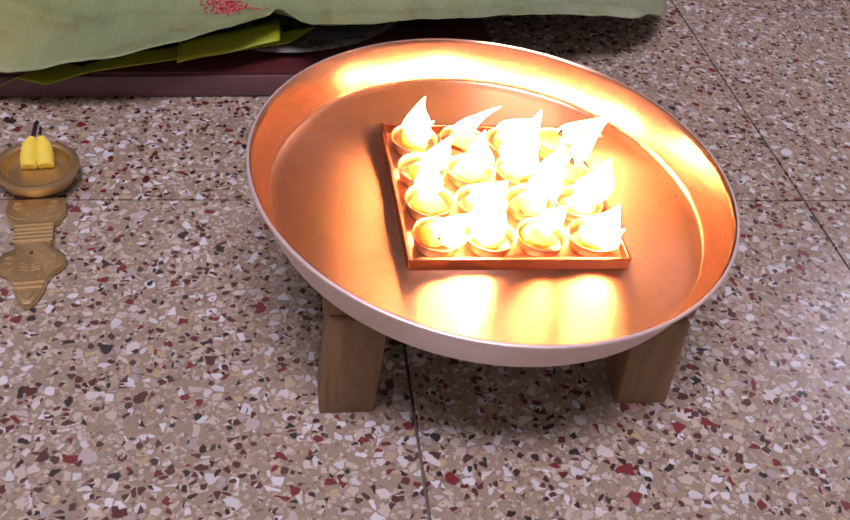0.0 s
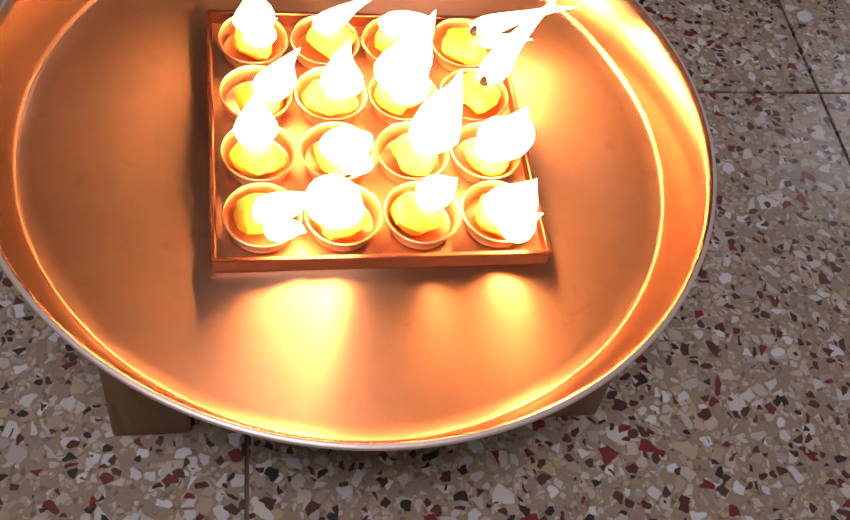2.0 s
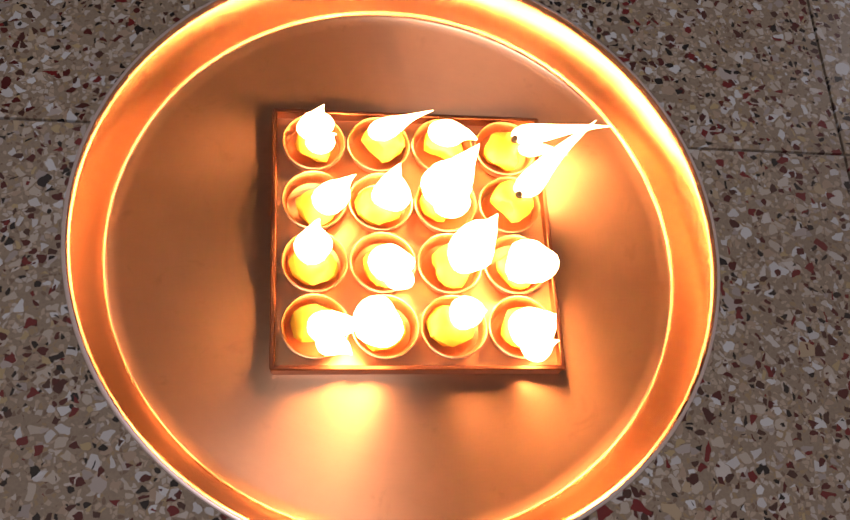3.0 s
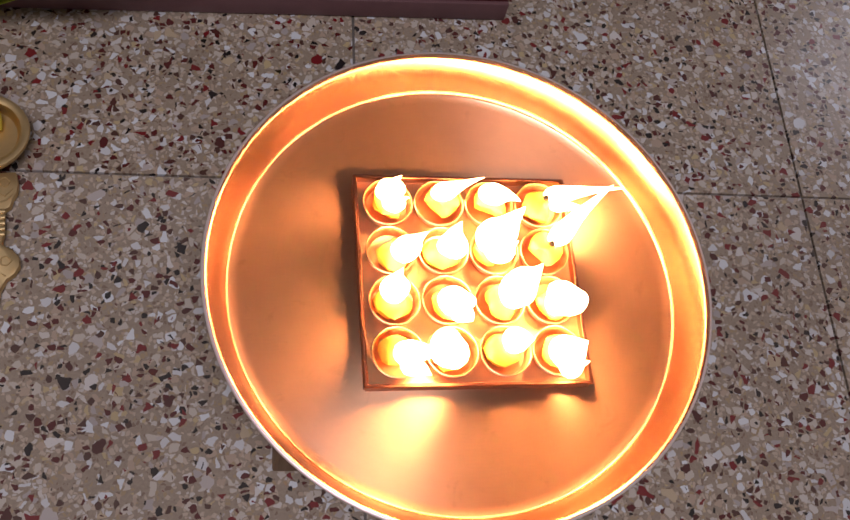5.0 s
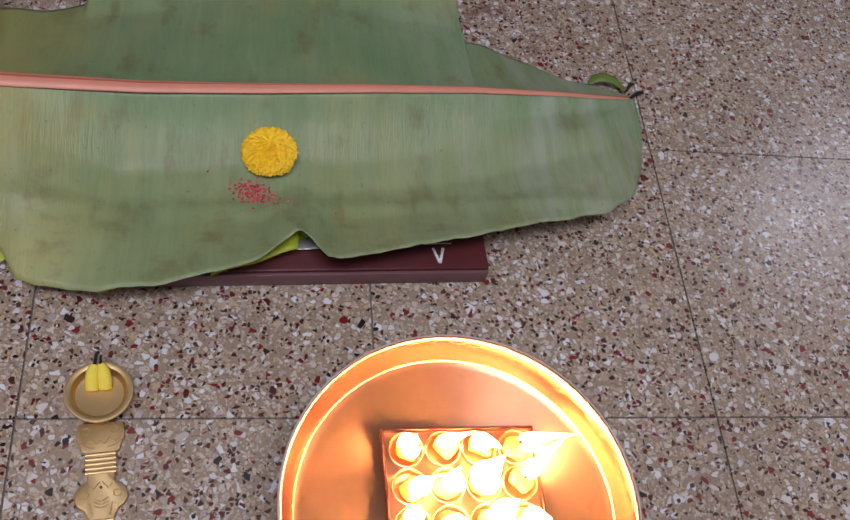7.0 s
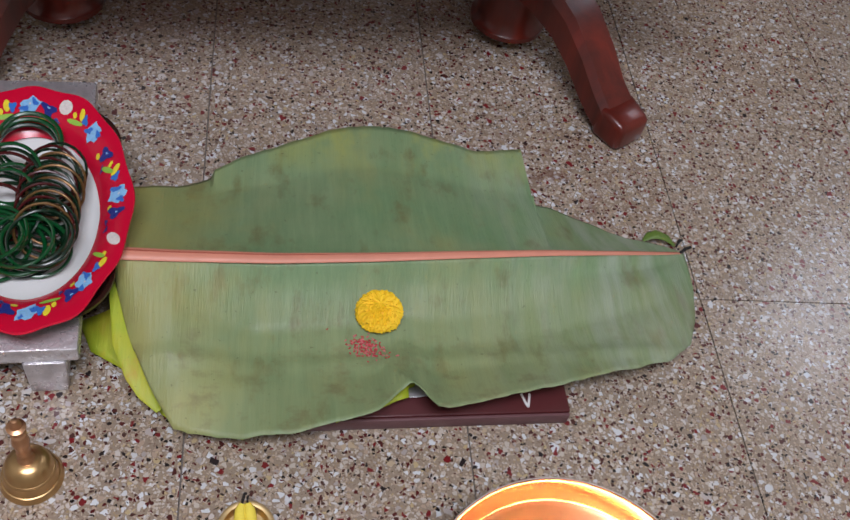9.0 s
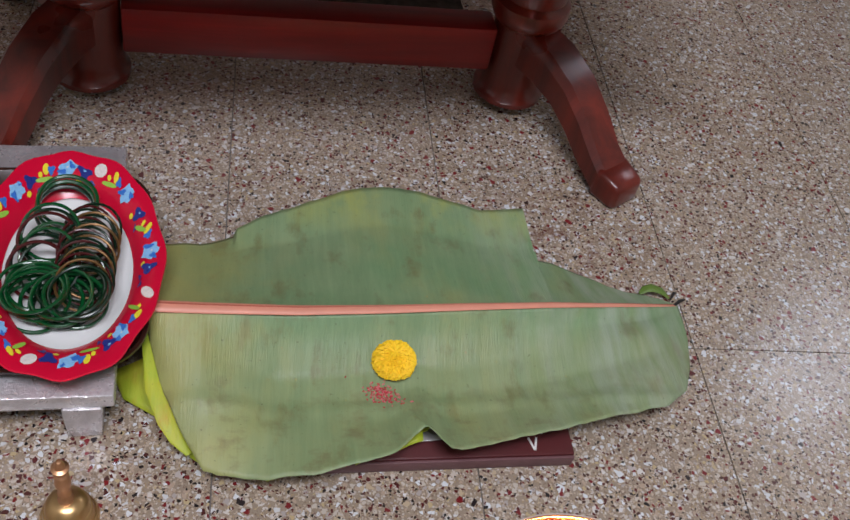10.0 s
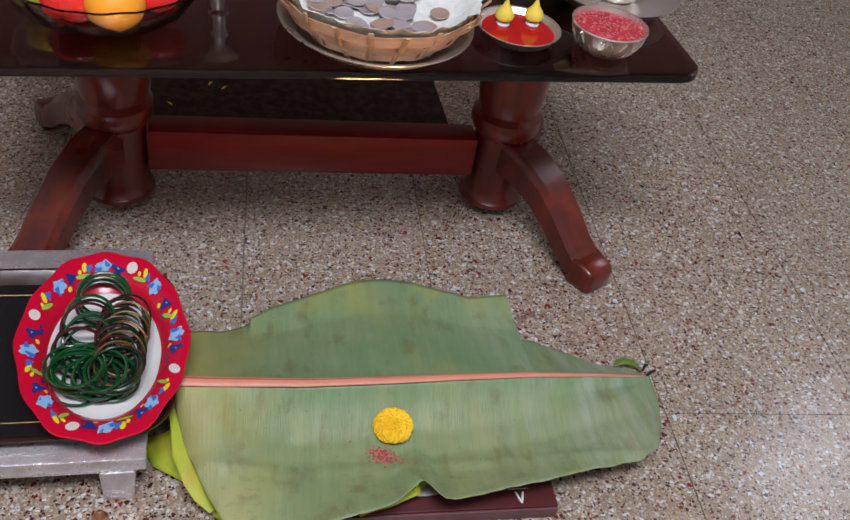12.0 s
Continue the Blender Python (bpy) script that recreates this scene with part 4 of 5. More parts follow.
def red_plate():
    t = thing("red_plate", RED_PLATE, "oval red melamine plate with scalloped flowered rim", "plate")

    def scallop(a, r, z):
        edge = max(0.0, (r - 0.062) / 0.038)
        return 1 + 0.014 * edge * math.cos(12 * a) + 0.010 * edge * math.cos(6 * a + 0.6)

    oval = Matrix.Diagonal((0.98, 1.56, 2.0, 1))
    prof = [(0.0665, 0.0070), (0.070, 0.0092), (0.080, 0.0150), (0.0955, 0.0185), (0.0995, 0.0188), (0.1003, 0.0180), (0.0985, 0.0170), (0.080, 0.0130), (0.066, 0.0040), (0.055, 0.0), (0, 0.0)]
    part("rim", lathe(prof, 120, m=oval, wave=scallop), RED_PLASTIC, t)
    part("well", lathe([(0, 0.0028), (0.050, 0.0030), (0.060, 0.0042), (0.0665, 0.0070), (0.0668, 0.0064), (0.060, 0.002), (0, 0.001)], 80, m=Matrix.Diagonal((1.0, 1.66, 2.0, 1))), WHITE_PLASTIC, t, "white oval centre of the plate")

    layer = itertools.count()
    lift = (0.00004 * (q // 5 % 5) for q in layer)

    def on_rim(a, f):
        r = 0.068 + 0.030 * f
        z = float(np.interp(r, (0.0665, 0.070, 0.080, 0.0955, 0.1), (0.0070, 0.0092, 0.0150, 0.0185, 0.0188)))
        s = scallop(a, r, z)
        return Vector((0.98 * r * s * math.cos(a), 1.56 * r * s * math.sin(a), 2.0 * z + 0.0006 + next(lift)))

    def blob(name, mat, a, f, rx, ry, turn, pts=7, spike=0.25):
        c = on_rim(a, f)
        bm = bmesh.new()
        e1 = (on_rim(a + 0.05, f) - on_rim(a - 0.05, f)).normalized()
        e2 = (on_rim(a, min(1, f + 0.1)) - on_rim(a, f - 0.1)).normalized()
        n = 14
        ring = []
        for i in range(n):
            q = 2 * math.pi * i / n + turn
            k = 1 + spike * math.cos(pts * q)
            u, v = rx * k * math.cos(q), ry * k * math.sin(q)
            u, v = u * math.cos(turn) - v * math.sin(turn), u * math.sin(turn) + v * math.cos(turn)
            ring.append(bm.verts.new(c + e1 * u + e2 * v + Vector((0, 0, 0.0002))))
        mid = bm.verts.new(c + Vector((0, 0, 0.0006)))
        for i in range(n):
            bm.faces.new((mid, ring[i], ring[(i + 1) % n]))
        bmesh.ops.recalc_face_normals(bm, faces=bm.faces[:])
        part(name, bm, mat, t)

    rng = random.Random(4)
    n = 28
    for i in range(n):
        a = 2 * math.pi * (i + 0.3 + rng.uniform(-0.15, 0.15)) / n
        tr = rng.uniform(0, 6)
        kind = (0, 1, 2, 0, 1, 3, 2)[i % 7]
        if kind == 0:
            blob("printed_flower", SKY_BLUE, a, 0.55, 0.0112, 0.0088, tr, 5, 0.20)
            blob("printed_petal", BLUE, a + 0.05, 0.48, 0.0062, 0.0040, tr + 1, 3, 0.3)
            blob("printed_petal", BLUE, a - 0.05, 0.62, 0.0050, 0.0034, tr + 2, 3, 0.3)
            blob("printed_dot", CREAM, a, 0.58, 0.0026, 0.0020, tr, 2, 0.1)
        elif kind == 1:
            blob("printed_leaf", YELLOW, a, 0.66, 0.0066, 0.0038, tr, 2, 0.1)
            blob("printed_leaf", LIME, a + 0.05, 0.40, 0.0026, 0.0112, tr, 2, 0.1)
            blob("printed_petal", BLUE, a - 0.06, 0.60, 0.0056, 0.0040, tr, 3, 0.3)
            blob("printed_leaf", YELLOW, a + 0.08, 0.55, 0.0034, 0.0026, tr, 2, 0.1)
        elif kind == 2:
            blob("printed_flower", NAVY, a, 0.50, 0.0082, 0.0068, tr, 3, 0.35)
            blob("printed_petal", SKY_BLUE, a, 0.52, 0.0044, 0.0036, tr, 3, 0.3)
            blob("printed_leaf", YELLOW, a + 0.07, 0.28, 0.0030, 0.0036, tr, 2, 0.1)
            blob("printed_petal", NAVY, a - 0.08, 0.24, 0.0022, 0.0042, tr, 3, 0.3)
        else:
            blob("printed_dot", CREAM, a, 0.66, 0.0086, 0.0072, tr, 2, 0.05)
            blob("printed_petal", NAVY, a + 0.09, 0.30, 0.0024, 0.0042, tr, 3, 0.3)


def bangles():
    rng = random.Random(11)

    def bangle(mat, label, r, wire, m, bumps=0):
        n = 44
        pts = [(r * math.cos(2 * math.pi * i / n), r * math.sin(2 * math.pi * i / n), 0) for i in range(n)]
        bm = tube(pts, wire, 8, closed=True, radii=[wire * (1 + (0.22 if bumps and i % 2 else 0)) for i in range(n)])
        ob = make("bangle", bm, mat)
        ob.matrix_world = m
        return tagged(ob, label, "bangle", "bangles on the red plate")

    c = RED_PLATE.translation
    z0 = c.z + 0.0075
    # plain green rings heaped on the near end
    for i in range(17):
        a = rng.uniform(0, 6.28)
        d = rng.uniform(0.004, 0.022)
        x, y = c.x + (-0.022 if i % 2 else 0.010) + 0.6 * d * math.cos(a), c.y - 0.050 + 0.8 * d * math.sin(a)
        z = z0 + 0.004 + 0.0019 * i
        bangle(GREEN_GLASS if i % 4 else DARK_GLASS, "plain green glass bangle in a heap", 0.0300, rng.uniform(0.0017, 0.0023), pose(x, y, z, rng.uniform(-12, 12), rng.uniform(-12, 12), 0))
    # glittering rings standing aslant in a row
    for i in range(20):
        x, y = c.x + 0.020 + 0.004 * math.sin(i * 1.7), c.y - 0.036 + 0.0042 * i
        mat = (GOLD_BANGLE, DARK_GLASS, RED_BANGLE, DARK_GLASS)[i % 4]
        bangle(mat, "thin glittering gold and green bangle" if mat is GOLD_BANGLE else "thin dark glass bangle in a row", 0.0265, 0.0013, pose(x, y, z0 + 0.024, 48 + rng.uniform(-7, 7), rng.uniform(-8, 8), rng.uniform(-14, 14)), 1)
    for i in range(8):
        bangle((DARK_GLASS, GREEN_GLASS, RED_BANGLE)[i % 3], "plain glass bangle lying aslant", 0.0300, 0.0019, pose(c.x - 0.022 + rng.uniform(-0.006, 0.006), c.y + 0.008 + rng.uniform(-0.022, 0.024), z0 + 0.012 + 0.003 * i, rng.uniform(14, 34), rng.uniform(-20, 8), 0))
    for i in range(3):
        bangle((DARK_GLASS, GREEN_GLASS, GREEN_GLASS)[i], "wide green glass bangle stacked at the end", 0.0305, 0.0026, pose(c.x - 0.012 + 0.001 * i, c.y + 0.074 + 0.003 * i, z0 + 0.016 + 0.0052 * i, 18, 4, 0))


silver_stool()
black_tray()
red_plate()
bangles()

# ---- glass-topped table ----
TOP_Z = 0.40


def tinted_glass():
    k = Nodes("dark_tinted_glass")
    return k.set(Base_Color=(0.15, 0.050, 0.050), Roughness=0.02, Transmission_Weight=1.0, IOR=1.5)


TABLE_GLASS = tinted_glass()


def cabriole(turn):
    """One curved leg from the column out to its toe, as a flat-topped bar."""
    spine = [(0.030, 0.118), (0.070, 0.116), (0.115, 0.102), (0.155, 0.076), (0.190, 0.046), (0.220, 0.028), (0.240, 0.022)]
    wide = [0.032, 0.032, 0.031, 0.030, 0.029, 0.030, 0.027]
    deep = [0.062, 0.060, 0.052, 0.046, 0.042, 0.038, 0.032]
    bm = bmesh.new()
    rings = []
    for i, (x, z) in enumerate(spine):
        a = spine[max(0, i - 1)]
        b = spine[min(len(spine) - 1, i + 1)]
        d = Vector((b[0] - a[0], 0, b[1] - a[1])).normalized()
        nrm = Vector((-d.z, 0, d.x))
        w, h = wide[i], deep[i]
        c = Vector((x, 0, z))
        ring = []
        for sx, sz in ((-0.72, 0.5), (0.72, 0.5), (1, 0.3), (1, -0.4), (0.7, -0.5), (-0.7, -0.5), (-1, -0.4), (-1, 0.3)):
            p = c + Vector((0, w * sx, 0)) + nrm * h * sz
            p.z = max(p.z, 0.0005)
            ring.append(bm.verts.new(p))
        rings.append(ring)
    for a, b in zip(rings, rings[1:]):
        for k in range(8):
            bm.faces.new((a[k], a[(k + 1) % 8], b[(k + 1) % 8], b[k]))
    bm.faces.new(rings[0])
    bm.faces.new(list(reversed(rings[-1])))
    bmesh.ops.recalc_face_normals(bm, faces=bm.faces[:])
    bmesh.ops.rotate(bm, verts=bm.verts[:], cent=(0, 0, 0), matrix=Matrix.Rotation(turn, 3, "Z"))
    return bm


def toe(turn):
    """A squared, rounded-over toe with a raised brow where the leg meets it."""
    bm = box((0.212, -0.031, 0.0), (0.260, 0.031, 0.046), 0.009, segments=3)
    for v in bm.verts:
        f = (v.co.x - 0.212) / 0.048
        v.co.y *= 1 - 0.14 * f
        v.co.z *= 1.06 - 0.22 * f * f
    bmesh.ops.rotate(bm, verts=bm.verts[:], cent=(0, 0, 0), matrix=Matrix.Rotation(turn, 3, "Z"))
    return bm


def table():
    t = thing("glass_table", pose(-0.1745, 0.7485, 0, 0, 0, 3.2), "dark glass-topped table on varnished red wooden legs", "table")
    plate = outline(rounded(0.470, 0.300, 0.035, 8), 0, 0.010, bevel=0.002)
    top = part("glass_top", plate, TABLE_GLASS, t, "dark tinted glass table top")
    top.matrix_basis = pose(-0.034, 0.005, TOP_Z, 0, 0, 3.2)
    column = [(0, 0.018), (0.046, 0.018), (0.053, 0.023), (0.053, 0.030), (0.047, 0.036), (0.044, 0.058), (0.043, 0.110), (0.044, 0.146), (0.051, 0.154), (0.056, 0.166), (0.055, 0.182), (0.047, 0.190), (0.049, 0.198), (0.053, 0.222), (0.055, 0.270), (0.053, 0.315), (0.051, 0.340), (0.057, 0.352), (0.059, 0.366), (0.052, 0.378), (0.030, 0.384), (0, 0.384)]
    for cx, s in ((-0.3000, -1), (0.2970, 1)):
        col = part("column", lathe(column, 40), LEG_WOOD, t, "turned red wooden column")
        col.matrix_basis = Matrix.Translation((cx, 0, 0))
        for turn in (-60, 60):
            a = radians(turn if s > 0 else 180 - turn)
            leg = part("leg", cabriole(a), LEG_WOOD, t, "curved varnished leg")
            leg.matrix_basis = Matrix.Translation((cx, 0, 0))
            foot = part("toe", toe(a), LEG_WOOD, leg, "rounded wooden toe")
        pad = part("glass_pad", lathe([(0, 0.3842), (0.018, 0.3842), (0.018, 0.3998), (0, 0.3998)], 20), BLACK_TRAY, t, "black pad beneath the glass")
        pad.matrix_basis = Matrix.Translation((cx, 0, 0))
    part("stretcher", box((-0.255, -0.024, 0.070), (0.252, 0.024, 0.140), 0.004), RED_WOOD, t, "flat red wooden stretcher")


def floor_mat():
    t = thing("dark_mat", pose(-0.195, 1.13, 0.0, 0, 0, 4.0), "dark woven floor mat beneath the table", "mat")
    part("sheet", box((-0.27, -0.165, 0.0005), (0.27, 0.165, 0.005), 0.002), DARK_MAT, t)


def loose_petals():
    rng = random.Random(12)
    t = thing("loose_petals", Matrix(), "few loose yellow petals on the dark mat", "petals", kind="stuff")
    bm = bmesh.new()
    for i in range(4):
        x, y, a = rng.uniform(-0.45, -0.25), rng.uniform(1.0, 1.12), rng.uniform(0, 6.28)
        d = Vector((math.cos(a), math.sin(a), 0)) * 0.007
        tube([Vector((x, y, 0.0065)) - d, Vector((x, y, 0.0080)), Vector((x, y, 0.0065)) + d], 0.004, 6, bm=bm, flat=0.2, radii=[0.0006, 0.0018, 0.0006])
    part("petals", bm, PETAL, t)


table()
floor_mat()
loose_petals()

# ---- things on the table ----
GLASS_Z = TOP_Z + 0.0102


def clear_glass():
    k = Nodes("clear_glass")
    return k.set(Base_Color=(0.95, 0.97, 0.96), Roughness=0.03, Transmission_Weight=1.0, IOR=1.45)


CLEAR = clear_glass()
ORANGE = plain("orange_peel", (0.92, 0.36, 0.015), 0.45, scale=14, bump=0.25)
APPLE = plain("red_apple_skin", (0.75, 0.028, 0.020), 0.28, scale=25, var=0.3)
LEMON = plain("yellow_fruit_skin", (0.82, 0.78, 0.05), 0.4, scale=20, bump=0.1)
CANE = wood("pale_cane", (0.36, 0.20, 0.12), (0.66, 0.44, 0.29), 0.55, axis=0, scale=60)
CLOTH = plain("pale_net_cloth", (0.78, 0.82, 0.79), 0.7, scale=90, var=0.25, bump=0.5)
COIN = brushed("coin_metal", (0.56, 0.50, 0.53), 0.42, spots=0.6, metal=0.55)
COIN_BRASS = brushed("coin_brass", (0.55, 0.40, 0.33), 0.42, spots=0.6, metal=0.55)
RED_WATER = Nodes("red_water").set(Base_Color=(0.42, 0.006, 0.006), Roughness=0.05)


def fruit_bowl():
    t = thing("glass_bowl", pose(-0.450, 0.548, GLASS_Z), "cut glass bowl on the table filled with fruit", "bowl")
    prof = [(0, 0.0), (0.045, 0.0), (0.075, 0.008), (0.098, 0.024), (0.112, 0.046), (0.118, 0.060), (0.115, 0.061), (0.108, 0.046), (0.094, 0.027), (0.072, 0.012), (0.044, 0.004), (0, 0.004)]
    part("bowl_wall", lathe(prof, 72, wave=lambda a, r, z: 1 + 0.012 * math.cos(18 * a + z * 120)), CLEAR, t).visible_shadow = False
    rng = random.Random(6)
    for mat, nm, lab, x, y, r in ((ORANGE, "orange", "ripe orange fruit in the glass bowl", 0.020, -0.050, 0.034), (APPLE, "apple", "red apple in the glass bowl", -0.028, -0.035, 0.035), (LEMON, "lemon", "yellow lime fruit in the glass bowl", -0.066, -0.020, 0.026), (APPLE, "apple", "red apple in the glass bowl", 0.062, -0.012, 0.031), (ORANGE, "orange", "ripe orange fruit in the glass bowl", -0.02, 0.040, 0.034), (APPLE, "apple", "red apple in the glass bowl", 0.040, 0.045, 0.034)):
        d = math.hypot(x, y)
        bm = bmesh.new()
        bmesh.ops.create_uvsphere(bm, u_segments=28, v_segments=18, radius=r)
        for v in bm.verts:
            q = math.hypot(v.co.x, v.co.y) / r
            v.co.z *= 0.92
            v.co.z -= 0.010 * math.exp(-(q / 0.25) ** 2) * (1 if v.co.z > 0 else -0.6)
            v.co *= 1 + 0.02 * noise.noise(v.co * 40)
        ob = make(nm, bm, mat)
        base = float(np.interp(d + r * 0.6, (0, 0.044, 0.072, 0.094, 0.108, 0.13), (0.004, 0.005, 0.012, 0.027, 0.046, 0.07)))
        ob.matrix_world = t.matrix_world @ pose(x, y, base + r * 0.80, rng.uniform(-25, 25), rng.uniform(-25, 25), 0)
        tagged(ob, lab, nm, "fruit in the bowl")


def basket():
    c = (-0.132, 0.548)
    t = thing("round_steel_dish", pose(*c, GLASS_Z) @ Matrix.Diagonal((1.13, 1.13, 1.1, 1)), "shallow shiny steel dish beneath the cane basket", "dish")
    part("dish_wall", lathe([(0, 0), (0.062, 0), (0.086, 0.007), (0.102, 0.020), (0.106, 0.022), (0.106, 0.0235), (0.100, 0.022), (0.084, 0.0095), (0.061, 0.0022), (0, 0.0022)], 72), BRIGHT_STEEL, t)
    b = thing("cane_basket", pose(*c, GLASS_Z + 0.0026) @ Matrix.Diagonal((1.13, 1.13, 1.05, 1)), "woven cane basket lined with pale net and coins", "basket")
    for q, (r, z, h) in enumerate(((0.079, 0.012, 0.013), (0.092, 0.027, 0.014), (0.104, 0.043, 0.013))):
        bm = bmesh.new()
        n = 72
        rings = []
        for dr, dz in ((0.0, 0), (0.003, h), (0.0045, h), (0.0015, 0)):
            rings.append([bm.verts.new(((r + dr + 0.0016 * math.sin(10 * a + q * 3.1)) * math.cos(a), (r + dr + 0.0016 * math.sin(10 * a + q * 3.1)) * math.sin(a), z + dz)) for a in (2 * math.pi * i / n for i in range(n))])
        for a, c2 in zip(rings, rings[1:] + rings[:1]):
            for i in range(n):
                bm.faces.new((a[i], a[(i + 1) % n], c2[(i + 1) % n], c2[i]))
        bmesh.ops.recalc_face_normals(bm, faces=bm.faces[:])
        part("cane_band", bm, CANE, b, "flat woven cane band")
    for i in range(20):
        a = 2 * math.pi * (i + 0.5) / 20
        pts = [((r + (0.0045 if (i + j) % 2 else 0.0)) * math.cos(a), (r + (0.0045 if (i + j) % 2 else 0.0)) * math.sin(a), z) for j, (r, z) in enumerate(((0.070, 0.006), (0.081, 0.017), (0.094, 0.033), (0.107, 0.050), (0.113, 0.062)))]
        part("cane_stake", tube(pts, 0.0032, 6, flat=0.4), CANE, b, "upright cane stake")
    bm = lathe([(0, 0.020), (0.055, 0.021), (0.075, 0.028), (0.094, 0.044), (0.106, 0.064), (0.110, 0.066)], 90, wave=lambda a, r, z: 1 + (0.03 * math.sin(17 * a + 60 * z) + 0.02 * math.sin(31 * a)) * max(0, (r - 0.07) / 0.05))
    for v in bm.verts:
        v.co.z += 0.004 * noise.noise(v.co * 60)
    part("net_lining", bm, CLOTH, b, "crinkled pale net lining")
    part("basket_floor", lathe([(0, 0.004), (0.070, 0.005), (0.079, 0.012), (0.077, 0.012), (0.069, 0.007), (0, 0.006)], 48), CANE, b)
    rng = random.Random(8)
    for i in range(46):
        r = 0.0115 + 0.002 * rng.random()
        bm = lathe([(0, 0), (r * 0.96, 0), (r, 0.0003), (r, 0.0012), (r * 0.95, 0.0016), (r * 0.90, 0.0013), (0, 0.0013)], 24)
        ob = make("coin", bm, COIN if i % 3 else COIN_BRASS)
        d, a = 0.078 * math.sqrt(rng.random()), rng.uniform(0, 6.28)
        ob.matrix_world = pose(c[0] + d * math.cos(a), c[1] + d * math.sin(a), GLASS_Z + 0.0270 + 0.0010 * (i % 9) + 0.20 * max(0, d - 0.055), rng.uniform(-9, 9), rng.uniform(-9, 9), 0)
        tagged(ob, "worn metal coin in the cane basket", "coin", "coins in the basket")


def floating_wicks():
    c = (0.052, 0.570)
    t = thing("small_steel_plate", pose(*c, GLASS_Z), "small steel plate holding red water on the table", "plate")
    part("dish_wall", lathe([(0, 0), (0.036, 0), (0.046, 0.006), (0.0525, 0.016), (0.0545, 0.0168), (0.0545, 0.0178), (0.0515, 0.0172), (0.0450, 0.0078), (0.035, 0.0018), (0, 0.0018)], 60), BRIGHT_STEEL, t)
    part("red_water", lathe([(0, 0.0105), (0.0468, 0.0105), (0.0462, 0.0095), (0, 0.0095)], 48), RED_WATER, t, "bright red water in the plate")
    for x, y in ((-0.018, 0.012), (0.022, 0.018)):
        f = thing("floating_wick", pose(c[0] + x, c[1] + y, GLASS_Z + 0.0106), "yellow cotton wick on a white holder in red water", "wick", "wicks in the plate")
        part("holder", lathe([(0, 0), (0.008, 0.0), (0.009, 0.002), (0.007, 0.005), (0, 0.006)], 20), CLOTH, f, "small white float")
        part("cotton", lathe([(0, 0.0055), (0.006, 0.006), (0.0115, 0.010), (0.0125, 0.014), (0.0100, 0.020), (0.0050, 0.026), (0.0022, 0.034), (0.0018, 0.046), (0, 0.047)], 20), COTTON, f)


def rice_bowl():
    c = (0.163, 0.552)
    t = thing("engraved_steel_bowl", pose(*c, GLASS_Z), "small engraved steel bowl of red-dyed rice", "bowl")
    bowl = part("bowl_wall", lathe([(0, 0), (0.020, 0.0), (0.026, 0.003), (0.038, 0.012), (0.045, 0.024), (0.0475, 0.037), (0.0495, 0.039), (0.0490, 0.0402), (0.0465, 0.0395), (0.0435, 0.025), (0.036, 0.014), (0.024, 0.005), (0, 0.004)], 60), BRIGHT_STEEL, t)
    for i in range(14):
        a = 2 * math.pi * i / 14
        for s in (-1, 1):
            pts = [(r * math.cos(a + s * w), r * math.sin(a + s * w), z) for r, z, w in ((0.0268, 0.003, 0.02), (0.0385, 0.012, 0.10), (0.0455, 0.024, 0.14), (0.0472, 0.032, 0.03))]
            part("engraved_line", tube(pts, 0.0005, 5), BRIGHT_STEEL, bowl)
    part("rice_bed", lathe([(0, 0.037), (0.030, 0.036), (0.0450, 0.032), (0.044, 0.028), (0, 0.028)], 40), KUMKUM, t, "red-dyed rice filling")
    rng = random.Random(1)
    for nm, mat in (("rice", KUMKUM), ("pale_rice", KUMKUM_PALE)):
        bm = bmesh.new()
        for i in range(240):
            d, a = 0.0435 * math.sqrt(rng.random()), rng.uniform(0, 6.28)
            grain(bm, Vector((d * math.cos(a), d * math.sin(a), 0.0375 - 2.2 * d * d)), rng, rng.uniform(0.002, 0.003), 0.0009)
        tagged(part(nm, bm, mat, t), "loose red rice grains", kind="stuff")


def wide_dish():
    t = thing("wide_steel_dish", pose(0.212, 0.700, GLASS_Z), "wide steel dish with a domed steel pot in it", "dish")
    part("dish_wall", lathe([(0, 0), (0.055, 0), (0.078, 0.008), (0.090, 0.022), (0.093, 0.0235), (0.093, 0.025), (0.088, 0.024), (0.076, 0.0105), (0.054, 0.0022), (0, 0.0022)], 60), BRIGHT_STEEL, t)
    p = thing("steel_pot", pose(0.222, 0.712, GLASS_Z + 0.0024), "round polished steel pot standing in the dish", "pot")
    part("pot_body", lathe([(0, 0), (0.024, 0), (0.038, 0.012), (0.044, 0.030), (0.038, 0.048), (0.026, 0.056), (0.026, 0.062), (0.036, 0.068), (0.034, 0.069), (0.022, 0.063), (0, 0.060)], 48), BRIGHT_STEEL, p)


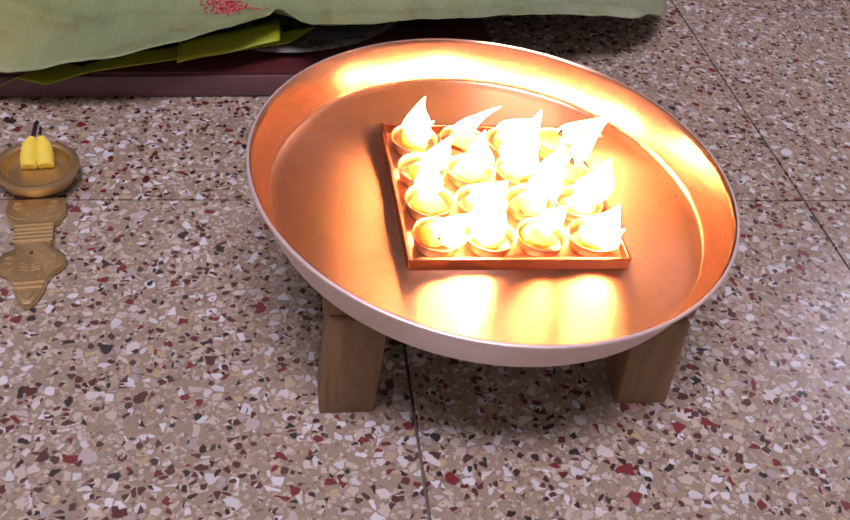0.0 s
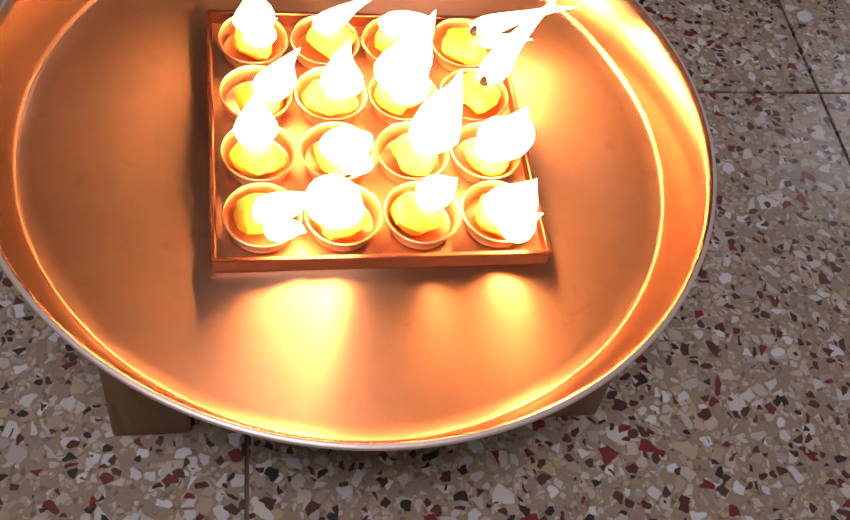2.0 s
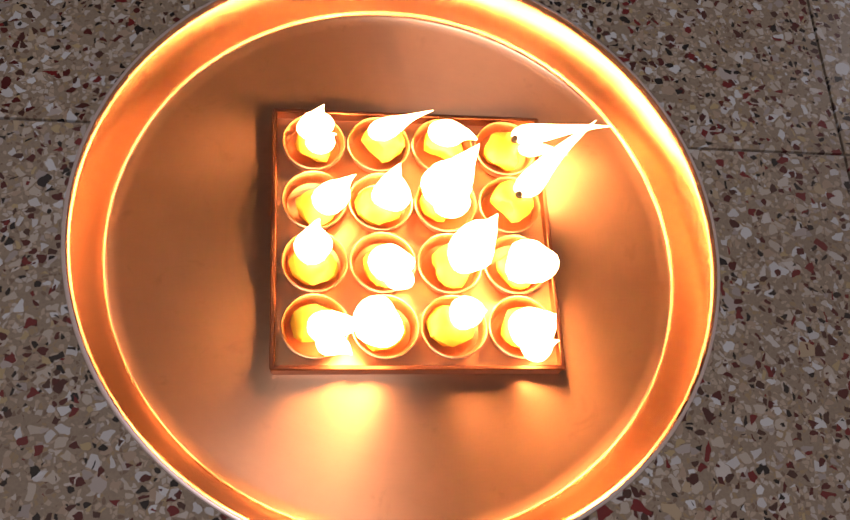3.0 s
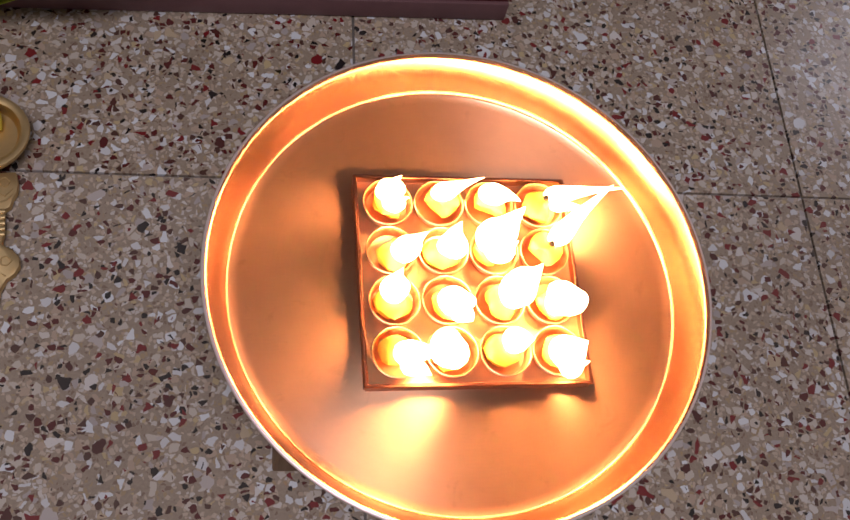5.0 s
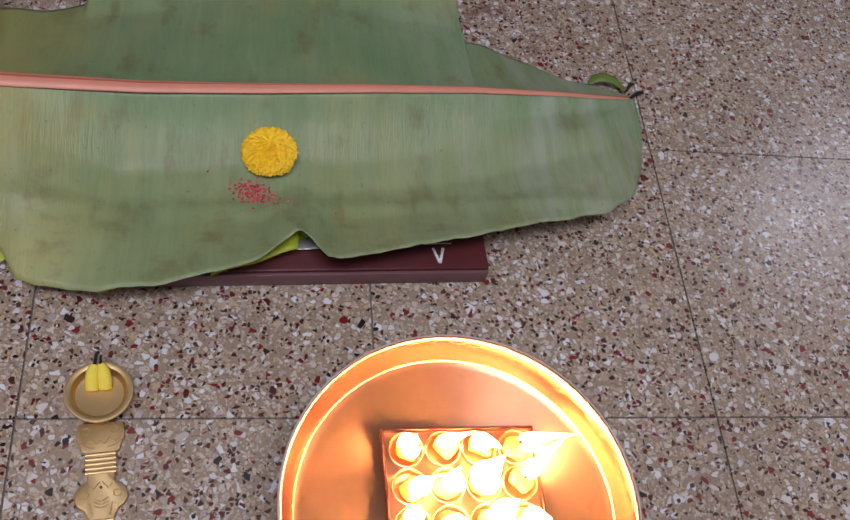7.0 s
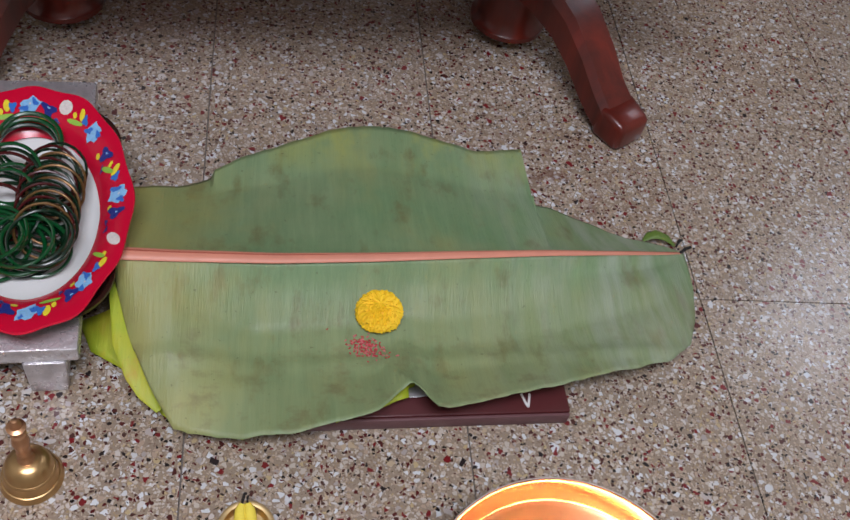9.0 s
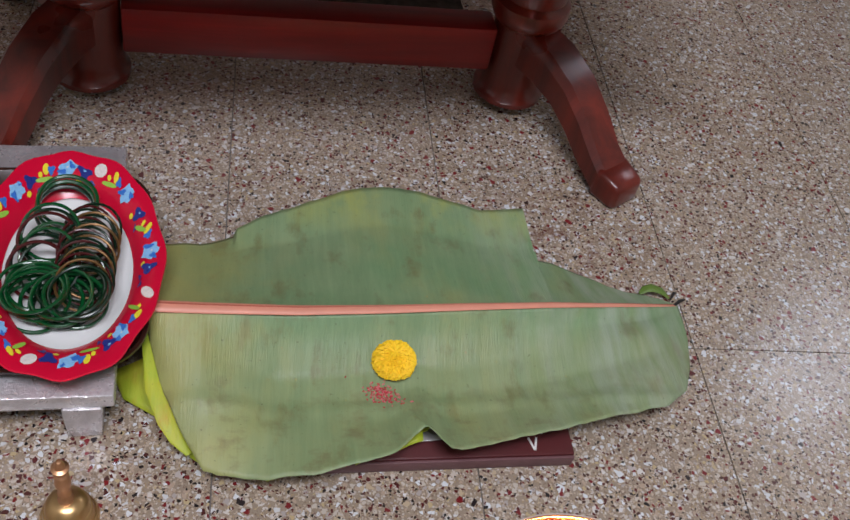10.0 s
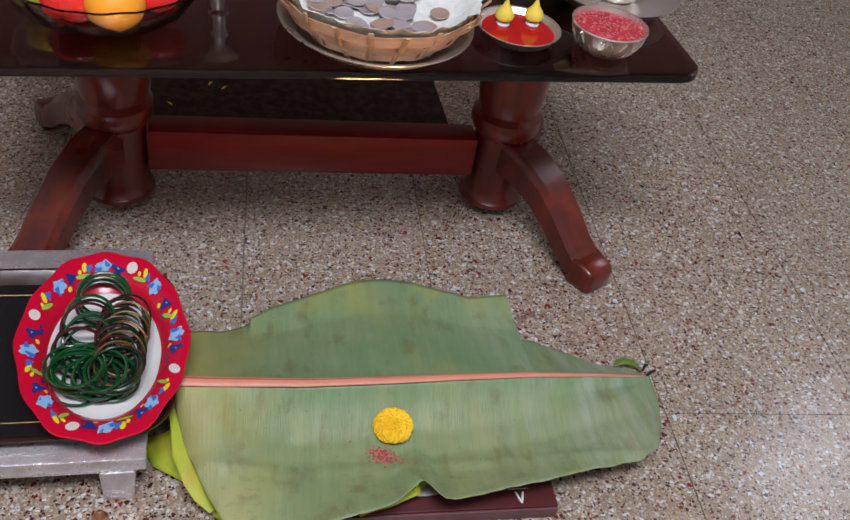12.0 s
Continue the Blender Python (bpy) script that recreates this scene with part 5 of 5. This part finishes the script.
def pillar_lamp():
    t = thing("pillar_lamp", pose(*PILLAR_AT, GLASS_Z), "slender turned silver lamp pillar on the glass table", "oil lamp")
    prof = [(0, 0), (0.024, 0), (0.025, 0.004), (0.016, 0.010), (0.010, 0.016), (0.009, 0.050), (0.013, 0.055), (0.014, 0.062), (0.009, 0.067), (0.0085, 0.110), (0.012, 0.116), (0.013, 0.124), (0.008, 0.130), (0.008, 0.165), (0.012, 0.171), (0.022, 0.178), (0.030, 0.190), (0.028, 0.191), (0.018, 0.183), (0, 0.180)]
    part("shaft", lathe(prof, 32), BRIGHT_STEEL, t)


PILLAR_AT = (-0.328, 0.655)
fruit_bowl()
pillar_lamp()
basket()
floating_wicks()
rice_bowl()
wide_dish()

# ---- floor, tile by tile ----
def floor():
    ground = tagged(make("floor", box((X0, Y0, -0.06), (X1, Y1, -0.0022)), GROUT, False), "grey-beige terrazzo tile floor with dark joints", "floor", kind="structure")
    xs = [-2.1, -1.8, -1.5, -1.2, -0.88, -0.58, -0.281, 0.0, 0.301, 0.61, 0.92, 1.22, 1.52, 1.82]
    ys = [-1.8, -1.5, -1.2, -0.9, -0.6, -0.3, 0.0, 0.3, 0.604, 0.925, 1.25, 1.56, 1.87, 2.18, 2.48]
    shared = {}
    for i in range(len(xs) - 1):
        for j in range(len(ys) - 1):
            w, d = xs[i + 1] - xs[i], ys[j + 1] - ys[j]
            key = (round(w, 3), round(d, 3))
            if key not in shared:
                hw, hd = w / 2 - 0.0008, d / 2 - 0.0008
                bm = bmesh.new()
                low = [bm.verts.new((sx * hw, sy * hd, -0.012)) for sx, sy in ((-1, -1), (1, -1), (1, 1), (-1, 1))]
                mid = [bm.verts.new((sx * hw, sy * hd, -0.0006)) for sx, sy in ((-1, -1), (1, -1), (1, 1), (-1, 1))]
                up = [bm.verts.new((sx * (hw - 0.0001), sy * (hd - 0.0001), 0)) for sx, sy in ((-1, -1), (1, -1), (1, 1), (-1, 1))]
                for a, b in ((low, mid), (mid, up)):
                    for k in range(4):
                        bm.faces.new((a[k], a[(k + 1) % 4], b[(k + 1) % 4], b[k]))
                bm.faces.new(up)
                me = bpy.data.meshes.new("tile")
                bm.normal_update()
                bm.to_mesh(me)
                bm.free()
                me.materials.append(TERRAZZO)
                shared[key] = me
            ob = new("tile", shared[key])
            ob.location = ((xs[i] + xs[i + 1]) / 2, (ys[j] + ys[j + 1]) / 2, 0)
            ob.parent = ground


floor()
